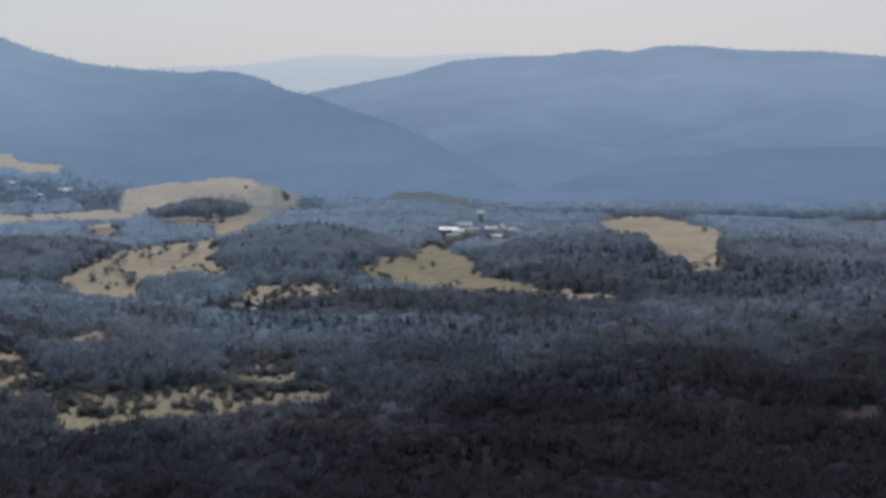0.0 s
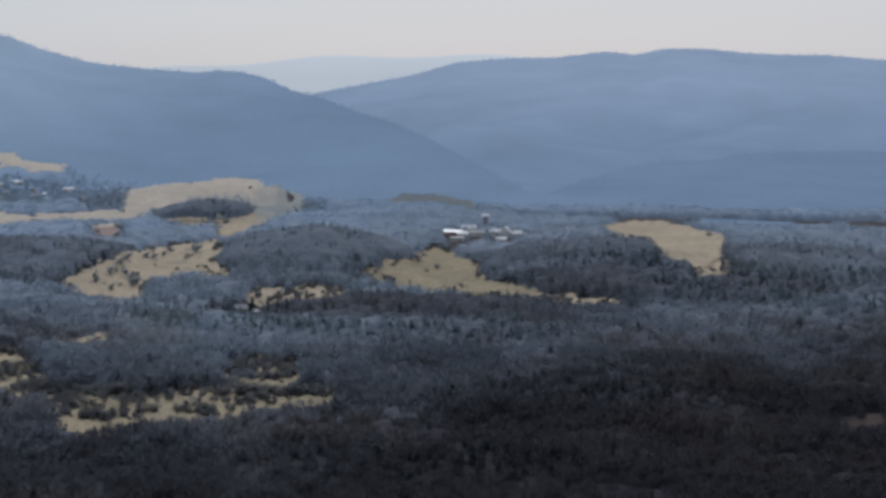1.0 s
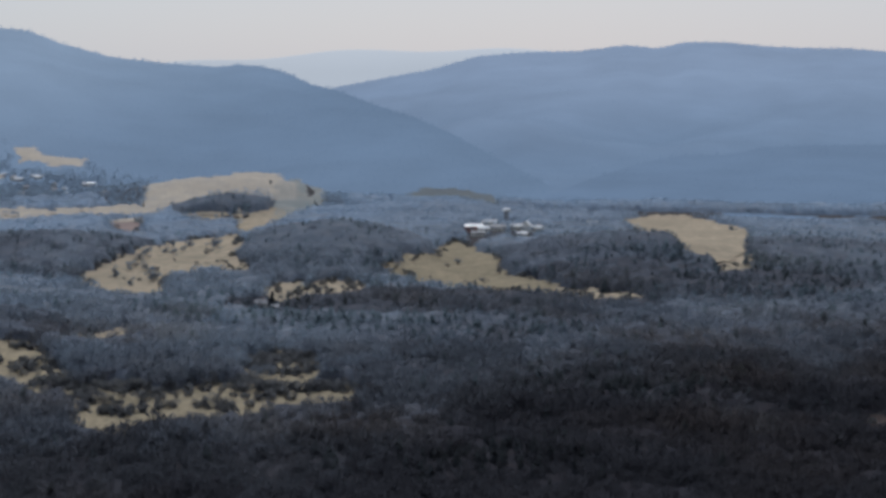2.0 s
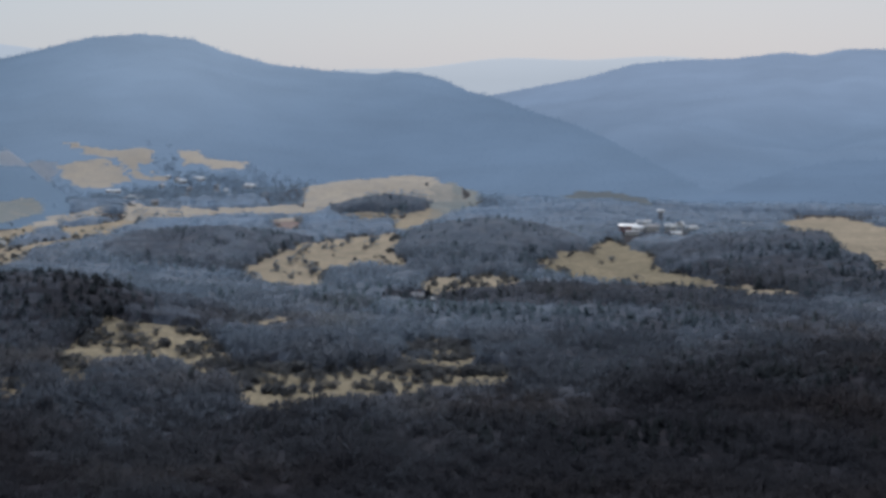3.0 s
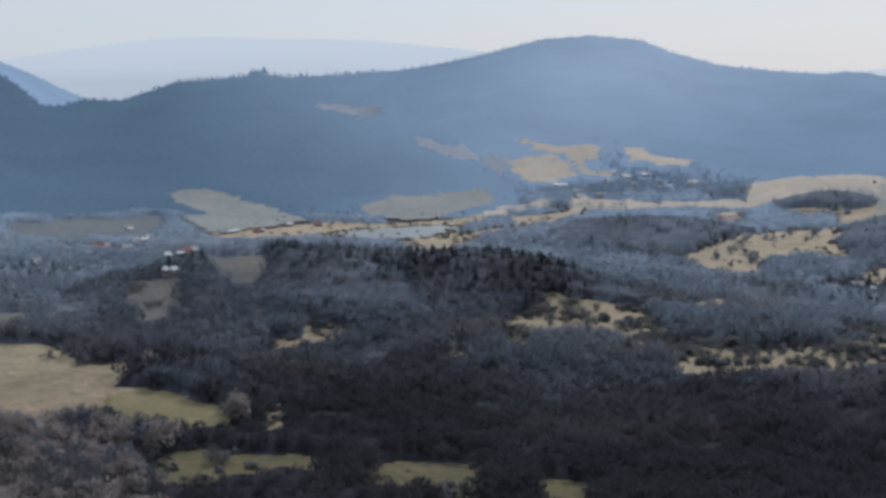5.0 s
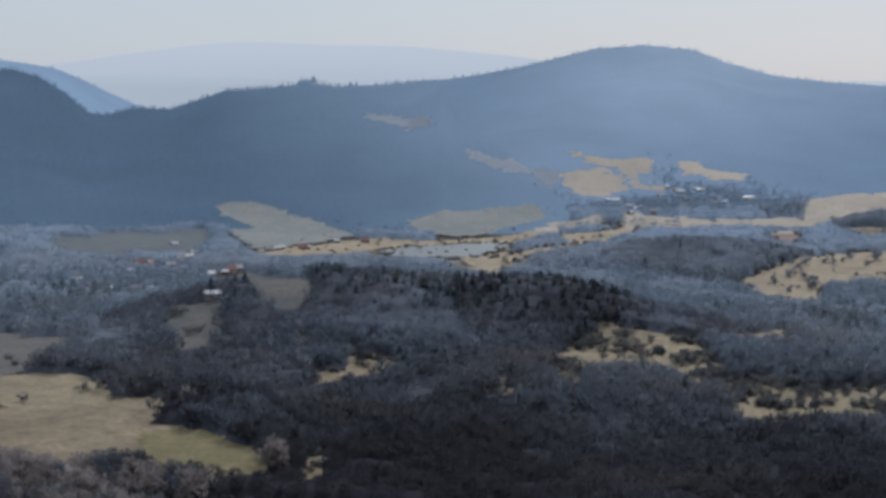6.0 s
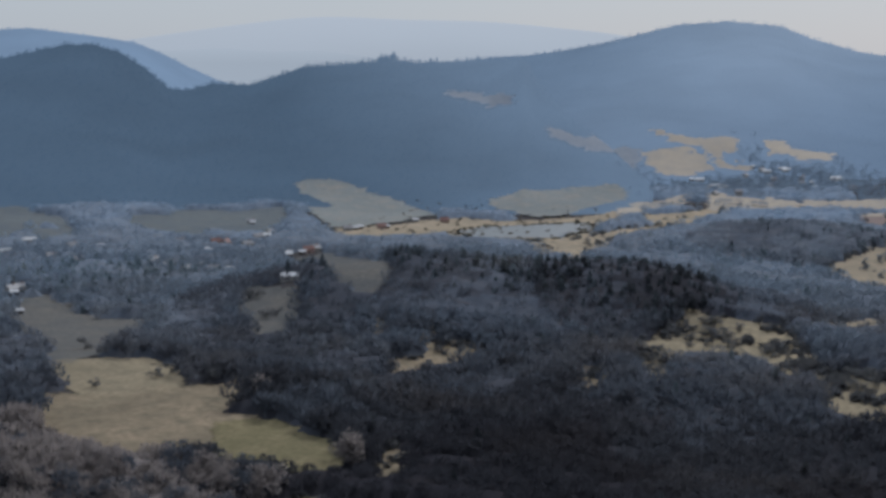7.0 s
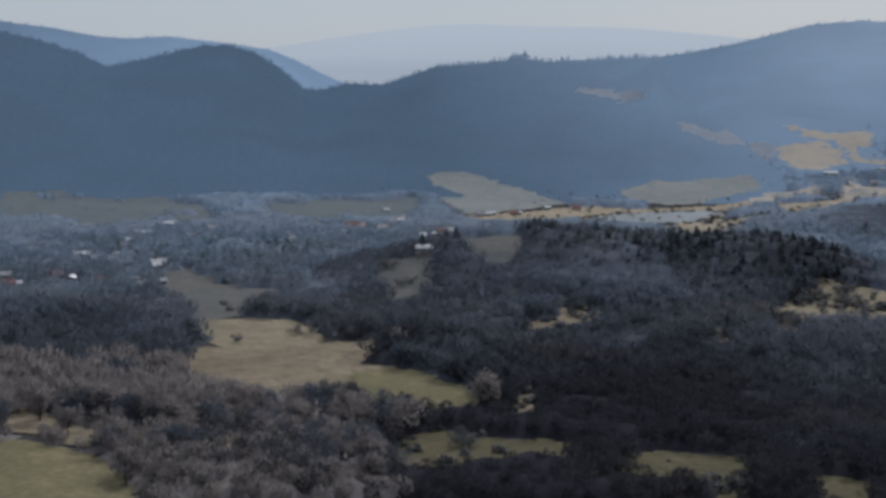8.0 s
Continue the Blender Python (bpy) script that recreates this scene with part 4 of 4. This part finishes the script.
for key, poly in MEADOWS.items():
    if key in ("lake", "road", "valley_road", "lake_shore", "clearing", "clearing2", "big_meadow", "big_meadow_end", "hill_pasture", "back_pasture", "corner_meadow", "upper_meadow", "village_pasture", "far_meadow") or key.startswith(("valley", "village_field", "shore", "ridge", "hill_meadow", "pale", "strip")):
        continue
    p = np.array(poly, dtype=float)
    wide = 5.0 if key.startswith(WILD) else 1.6
    for a, b in zip(p, np.roll(p, -1, 0)):
        n = max(1, int(np.linalg.norm(b - a) / (3.5 if key.startswith(WILD) else 6)))
        u = (np.arange(n) + rng.uniform(0, 1, n)) / n
        keep = wave(a[0] + (b[0] - a[0]) * u, a[1] + (b[1] - a[1]) * u, 60, 71) > -0.15
        hx.append((a[0] + (b[0] - a[0]) * u + rng.normal(size=n) * wide)[keep])
        hy.append((a[1] + (b[1] - a[1]) * u + rng.normal(size=n) * wide * 1.5)[keep])
    if key.startswith(WILD):  # scrub that spreads over the grass
        n = int(len(poly) * (62 if key.startswith(("scrub", "slope")) else 9))
        ix, iy = rng.uniform(p[:, 0].min(), p[:, 0].max(), n), rng.uniform(p[:, 1].min(), p[:, 1].max(), n)
        keep = inside(poly, ix, iy) & (wave(ix / 2.2, iy, 30, 72) > rng.uniform(-0.1, 0.8, n))
        hx.append(ix[keep]), hy.append(iy[keep])
hx, hy = np.concatenate(hx), np.concatenate(hy)
hh = rng.uniform(1.4, 5.8, len(hx)) * rng.uniform(0.5, 1.0, len(hx))
far = np.hypot(hx, hy) > 1150
for flag, mat in ((~far, SCRUB), (far, SCRUB_FAR)):
    me = planted("hedgerow", SHRUB, hx[flag], hy[flag], land_height(hx[flag], hy[flag]), hh[flag], hh[flag] * 1.2, mat, rng)
    tagged(part("hedgerow", me), "ragged bare scrub along the meadow edges", "hedge", kind="stuff")


# reeds and low scrub round the lake
lake = np.array(MEADOWS["lake"], dtype=float)
rx, ry = [], []
for a, b in zip(lake, np.roll(lake, -1, 0)):
    n = int(np.linalg.norm(b - a) / 1.6)
    u = rng.uniform(0, 1, n)
    rx.append(a[0] + (b[0] - a[0]) * u + rng.normal(size=n) * 5), ry.append(a[1] + (b[1] - a[1]) * u + rng.normal(size=n) * 6)
shore = np.array(MEADOWS["lake_shore"], dtype=float)
for k in range(200):
    rx.append([rng.uniform(shore[:, 0].min(), shore[:, 0].max())]), ry.append([rng.uniform(shore[:, 1].min(), shore[:, 1].max())])
rx, ry = np.concatenate(rx), np.concatenate(ry)
rh = rng.uniform(0.8, 2.6, len(rx))
me = planted("reeds", SHRUB, rx, ry, land_height(rx, ry) - 0.1, rh, rh * 1.6, REED, rng)
tagged(part("reeds", me), "dry tan reeds and scrub round the lake", "reeds", kind="stuff")


# ---- houses ----
def box(v, f, x0, x1, y0, y1, z0, z1):
    n = len(v)
    v += [(x, y, z) for z in (z0, z1) for x, y in ((x0, y0), (x1, y0), (x1, y1), (x0, y1))]
    f += [tuple(n + k for k in q) for q in ((3, 2, 1, 0), (4, 5, 6, 7), (0, 1, 5, 4), (1, 2, 6, 5), (2, 3, 7, 6), (3, 0, 4, 7))]


def box_part(name, mat, parent, *size, label=""):
    v, f = [], []
    box(v, f, *size)
    return part(name, mesh_from(name, v, f, mat), parent, label)


def thing(name):
    return new(name)


def gable_walls(w, d, h, rise, mat, parent):
    """Walls with pointed gables at both ends, ridge along x."""
    v = [(-w / 2, -d / 2, -1.5), (w / 2, -d / 2, -1.5), (w / 2, d / 2, -1.5), (-w / 2, d / 2, -1.5),
         (-w / 2, -d / 2, h), (w / 2, -d / 2, h), (w / 2, d / 2, h), (-w / 2, d / 2, h), (-w / 2, 0, h + rise), (w / 2, 0, h + rise)]
    f = [(0, 1, 5), (0, 5, 4), (2, 3, 7), (2, 7, 6), (1, 2, 6), (1, 6, 5), (5, 6, 9), (3, 0, 4), (3, 4, 7), (7, 4, 8), (4, 5, 9), (4, 9, 8), (6, 7, 8), (6, 8, 9)]
    return part("wall", mesh_from("wall", v, f, mat), parent)


def roof_slope(w, d, h, rise, side, mat, parent):
    """One pitched slab with thickness and eaves."""
    e, t = 0.6, 0.22
    k = rise / (d / 2)
    y1, z1 = side * (d / 2 + e), h - e * k + 0.05
    v, x = [], w / 2 + 0.5
    for up in (0, t):
        v += [(-x, 0, h + rise + 0.05 + up), (x, 0, h + rise + 0.05 + up), (x, y1, z1 + up), (-x, y1, z1 + up)]
    f = [(0, 1, 2, 3), (7, 6, 5, 4), (0, 4, 5, 1), (1, 5, 6, 2), (2, 6, 7, 3), (3, 7, 4, 0)]
    return part("roof", mesh_from("roof", v, f, mat), parent)


def window_part(x, y, z, parent, facing=-1, wide=1.0, tall=1.3):
    w = box_part("window", WALL_WHITE, parent, x - wide / 2 - 0.1, x + wide / 2 + 0.1, y - 0.06, y + 0.06, z - 0.1, z + tall + 0.1, label="white window frame")
    box_part("pane", GLASS, w, x - wide / 2, x + wide / 2, min(y + facing * 0.04, y + facing * 0.08), max(y + facing * 0.04, y + facing * 0.08), z, z + tall, label="dark pane")


def house(name, w, d, h, rise, wall, roof, chimney=True, bays=3):
    ob = thing(name)
    gable_walls(w, d, h, rise, wall, ob)
    for side in (-1, 1):
        roof_slope(w, d, h, rise, side, roof, ob)
    for k in range(bays):
        x = (k + 0.5) / bays * w - w / 2
        if k == bays // 2:
            box_part("door", WOOD_DARK, ob, x - 0.55, x + 0.55, -d / 2 - 0.05, -d / 2 + 0.02, 0, 2.05, label="dark wooden door")
        else:
            window_part(x, -d / 2 - 0.03, 1.0, ob)
        if h > 4.5:
            window_part(x, -d / 2 - 0.03, 3.7, ob)
    if chimney:
        box_part("chimney", ROOF_RED, ob, w * 0.2, w * 0.2 + 0.8, -0.4, 0.4, h + rise - 1.2, h + rise + 1.1, label="short brick chimney")
    return ob


def hall(name):
    """A long hall under a rounded pale roof."""
    ob = thing(name)
    box_part("wall", WALL_WHITE, ob, -8, 8, -4, 4, -1.5, 3)
    n, v, f = 9, [], []
    for x in (-8.3, 8.3):
        for rad in (4.5, 4.25):
            v += [(x, -rad * math.cos(math.pi * k / (n - 1)), 2.9 + rad * 0.6 * math.sin(math.pi * k / (n - 1))) for k in range(n)]
    for k in range(n - 1):
        a, b, c, e = k, n + k, 2 * n + k, 3 * n + k
        f += [(a, a + 1, c + 1, c), (b + 1, b, e, e + 1), (a, b, b + 1, a + 1), (c, c + 1, e + 1, e)]
    part("roof", mesh_from("roof", v, f, ROOF_WHITE), ob, "rounded pale metal roof")
    for x in (-5, 0, 5):
        window_part(x, -4.03, 1.0, ob)
    return ob


MODELS = [house("house", 8, 6, 3.0, 2.2, PLASTER_GREY, ROOF_GREY), house("barn", 11, 6, 2.8, 1.7, PLASTER_GREY, ROOF_WHITE, False, 5),
          house("shed", 5, 4, 2.4, 1.2, WOOD_DARK, ROOF_WHITE, False, 1), house("house", 8, 6, 3.0, 2.2, WALL_PINK, ROOF_RED), hall("hall")]
WORDS = ["small grey plastered house with a slate roof", "long grey barn with a pale metal roof", "small dark shed with a pale metal roof", "pink plastered house with a red tile roof", "white hall under a rounded pale roof"]
KINDS = ["house", "barn", "shed", "house", "hall"]
free = {k: True for k in range(5)}
for village, where in ((FAR_VILLAGE, "village houses under the peak"), (LEFT_VILLAGE + LEFT_HAMLET, "village houses by the pastures"), (LAKE_VILLAGE, "houses near the lake"), (WOOD_HOUSES, "houses among the woods")):
    for x, y, k, turn in village:
        place = pose(x, y, float(land_height(np.array([x]), np.array([y]))[0]) + 0.2, 0, 0, turn + math.degrees(math.atan2(-x, y)))
        if free[k]:
            ob, free[k] = MODELS[k], False
            ob.matrix_basis = place
        else:
            ob = copy_thing(MODELS[k], place)
        tagged(ob, WORDS[k] + {"village houses under the peak": " below the mountain", "village houses by the pastures": " among village trees",
                               "houses near the lake": " near the lake", "houses among the woods": " half hidden by woods"}[where], KINDS[k], where)

# the manor on its knoll: wings round a tower
MANOR_PARTS = [("manor_wing", 17, 8, 4.6, 1.6, ROOF_WHITE, 4), ("manor_wing", 14, 7, 4.6, 1.8, ROOF_WHITE, 12), ("manor_hall", 10, 7, 4.0, 2.0, ROOF_WHITE, 0), None,
               ("manor_wing", 12, 7, 4.4, 1.6, ROOF_WHITE, 0), ("manor_barn", 14, 7, 3.6, 2.0, ROOF_GREY, -4), ("manor_gatehouse", 6, 6, 8.5, 2.0, ROOF_WHITE, 80),
               ("manor_barn", 13, 7, 4.0, 2.2, ROOF_WHITE, -10), ("manor_shed", 7, 5, 2.8, 1.4, ROOF_WHITE, 0), ("manor_shed", 12, 5, 2.6, 1.4, ROOF_GREY, 3), ("manor_shed", 9, 5, 2.6, 1.4, ROOF_WHITE, -5)]
for (x, y), spec in zip(MANOR, MANOR_PARTS):
    z = float(land_height(np.array([x]), np.array([y]))[0]) + 0.2
    face = math.degrees(math.atan2(-x, y))
    if spec is None:
        ob = thing("manor_tower")
        box_part("shaft", PLASTER_HAZED, ob, -2.4, 2.4, -2.4, 2.4, -2, 13.5, label="grey shaft, haze painted in")
        box_part("cornice", WALL_WHITE, ob, -3.6, 3.6, -3.6, 3.6, 13.5, 14.6, label="white cornice")
        v = [(-4.2, -4.2, 14.6), (4.2, -4.2, 14.6), (4.2, 4.2, 14.6), (-4.2, 4.2, 14.6), (-3, -3, 15.9), (3, -3, 15.9), (3, 3, 15.9), (-3, 3, 15.9)]
        f = [(3, 2, 1, 0), (4, 5, 6, 7), (0, 1, 5, 4), (1, 2, 6, 5), (2, 3, 7, 6), (3, 0, 4, 7)]
        part("roof", mesh_from("roof", v, f, ROOF_WHITE), ob, "low pale metal roof")
        for zz in (3, 7, 10.5):
            window_part(0, -2.43, zz, ob)
        words = "grey square tower with a white flat-topped roof"
    else:
        name, w, d, h, rise, roof, turn = spec
        ob = house(name, w, d, h, rise, WALL_BRICK if w == 17 else WALL_WHITE, roof, w > 11, max(2, int(w // 3)))
        words = "brick manor wing with a pale metal roof" if w == 17 else {ROOF_WHITE: "white manor building with a pale metal roof", ROOF_GREY: "low white manor outbuilding with a grey roof"}[roof]
        face += turn
    ob.matrix_basis = pose(x, y, z, 0, 0, face)
    tagged(ob, words + " on the wooded knoll", "building", "manor buildings")


# ---- single trees and bushes ----
def tube(v, f, a, b, ra, rb, sides):
    a, b = np.array(a, float), np.array(b, float)
    way = (b - a) / np.linalg.norm(b - a)
    u = np.cross(way, (0.3, 0.9, 0.2))
    u /= np.linalg.norm(u)
    w = np.cross(way, u)
    n = len(v)
    for p, r in ((a, ra), (b, rb)):
        v += [tuple(p + r * (math.cos(math.tau * k / sides) * u + math.sin(math.tau * k / sides) * w)) for k in range(sides)]
    f += [(n + k, n + (k + 1) % sides, n + sides + (k + 1) % sides, n + sides + k) for k in range(sides)]


def single_tree(seed, height, crown_mat, name="tree", low=0.25, wide=0.42, sprays=300):
    """Tapered trunk, forking limbs, and a crown of many twig sprays with gaps."""
    rng = np.random.RandomState(seed)
    ob = thing(name)
    v, f = [], []
    bend = np.array((rng.uniform(-0.04, 0.04), rng.uniform(-0.04, 0.04), low + 0.1)) * height
    tube(v, f, (0, 0, -0.5), bend, 0.022 * height, 0.016 * height, 6)
    tube(v, f, bend, bend + np.array((rng.uniform(-0.05, 0.05), rng.uniform(-0.05, 0.05), 0.4)) * height, 0.016 * height, 0.004 * height, 5)
    trunk = part("trunk", mesh_from("trunk", v, f, BARK), ob)
    v, f, tips = [], [], []
    for k in range(11):
        a, z0 = k * 2.4 + rng.uniform(-0.3, 0.3), low + rng.uniform(0.0, 0.35)
        out = wide * rng.uniform(0.55, 0.95)
        root = np.array((0, 0, z0)) * height
        tip = np.array((out * math.cos(a), out * math.sin(a), min(z0 + rng.uniform(0.18, 0.42), 0.97))) * height
        tube(v, f, root, tip, 0.008 * height, 0.002 * height, 3)
        tips.append((root, tip))
    part("branchwork", mesh_from("branchwork", v, f, BARK), ob)
    v, f, ns = [], [], []
    heart = np.array((0, 0, low + 0.35)) * height
    lobes = [rng.normal(size=3) * (0.2, 0.2, 0.14) for k in range(9)]
    for k in range(sprays):
        root, tip = tips[k % len(tips)]
        lobe = lobes[k % 9]
        d = rng.normal(size=3)
        d /= np.linalg.norm(d)
        c = heart + (lobe * (wide / 0.42) + d * (wide * 0.5, wide * 0.5, 0.2) * rng.uniform(0.2, 1) ** 0.5) * height
        c[2] = max(c[2], 0.12 * height)
        s = rng.uniform(0.035, 0.075) * height * (0.68 if sprays > 450 else 1.0)
        way = d * 0.6 + rng.normal(size=3) * 0.4 + (0, 0, 0.6)
        way /= np.linalg.norm(way)
        side = np.cross(way, rng.normal(size=3))
        side /= np.linalg.norm(side)
        for p in (c - way * s - side * s * 0.4, c - way * s * 0.6 + side * s * 0.5, c + way * s * 1.2):
            v.append(p)
            q = p - heart
            ns.append(q / np.linalg.norm(q) + (0, 0, 1.2))
        f.append((3 * k, 3 * k + 1, 3 * k + 2))
    me = mesh_from("crown", v, f, crown_mat, True)
    ns = np.array(ns)
    me.normals_split_custom_set_from_vertices(ns / np.linalg.norm(ns, axis=1)[:, None])
    part("crown", me, ob)
    return ob


def spread_copies(models, spots, words, category, group, seed, sizes=(0.8, 1.2)):
    rng = np.random.RandomState(seed)
    fresh = set(range(len(models)))
    for i, (x, y) in enumerate(spots):
        k = int(rng.randint(len(models)))
        s = rng.uniform(*sizes)
        z = float(land_height(np.array([float(x)]), np.array([float(y)]))[0]) + 0.3
        m = pose(float(x), float(y), z, 0, 0, rng.uniform(0, 360)) @ Matrix.Diagonal((s * rng.uniform(0.9, 1.15), s, s, 1))
        if k in fresh:
            fresh.discard(k)
            ob = models[k]
            ob.matrix_basis = m
        else:
            ob = copy_thing(models[k], Matrix.Identity(4))
            ob.matrix_basis = m
        tagged(ob, words[k], category, group)
    for k in fresh:
        for o in (*models[k].children_recursive, models[k]):
            bpy.data.objects.remove(o)


near_models = [single_tree(k, 13, BARE_BROWN if k < 3 else TWIGS[2], sprays=560) for k in range(5)]
rng = np.random.RandomState(77)
x, y = scatter(-36, -14, 500, 662, 11.5, rng)
k = ~open_ground(x, y, ground_height(x, y), np.full(len(x), 14.0))
x, y = x[k], y[k]
order = np.argsort(np.hypot(x, y))[:300]
spread_copies(near_models, list(zip(x[order], y[order])), ["bare brown tree in the near wood, sunlight painted in"] * 3 + ["bare dark oak in the near wood"] * 2, "tree", "near trees", 8)

field_models = [single_tree(20 + k, 7.5, TWIGS[4], "field_tree", 0.12, 0.5, 420) for k in range(4)]
spread_copies(field_models, FIELD_BUSHES, ["round bare tree standing in dry meadow"] * 4, "tree", "field trees", 9)
edge_models = [single_tree(30 + k, 7, SCRUB, "field_tree", 0.1, 0.55, 420) for k in range(4)]
spread_copies(edge_models, MEADOW_TREES, ["dark bare tree at a meadow's edge"] * 4, "tree", "meadow trees", 10)

bush_models = [single_tree(40 + k, 5.0, SCRUB, "bush", 0.05, 0.55, 380) for k in range(5)]
spots = []
for key, count in (("scrub_meadow", 40), ("scrub_meadow2", 140), ("slope_meadow", 44), ("bushy_meadow", 9), ("manor_meadow", 6), ("reed_field", 8)):
    p = np.array(MEADOWS[key], dtype=float)
    while count:
        bx, by = rng.uniform(p[:, 0].min(), p[:, 0].max()), rng.uniform(p[:, 1].min(), p[:, 1].max())
        if inside(MEADOWS[key], np.array([bx]), np.array([by]))[0] and wave(bx / 2.5, by, 26, 81) > rng.uniform(-0.3, 0.5):
            spots.append((bx, by))
            count -= 1
spread_copies(bush_models, spots, ["dark rounded bush on the winter meadow"] * 5, "bush", "meadow bushes", 11, (0.45, 1.5))
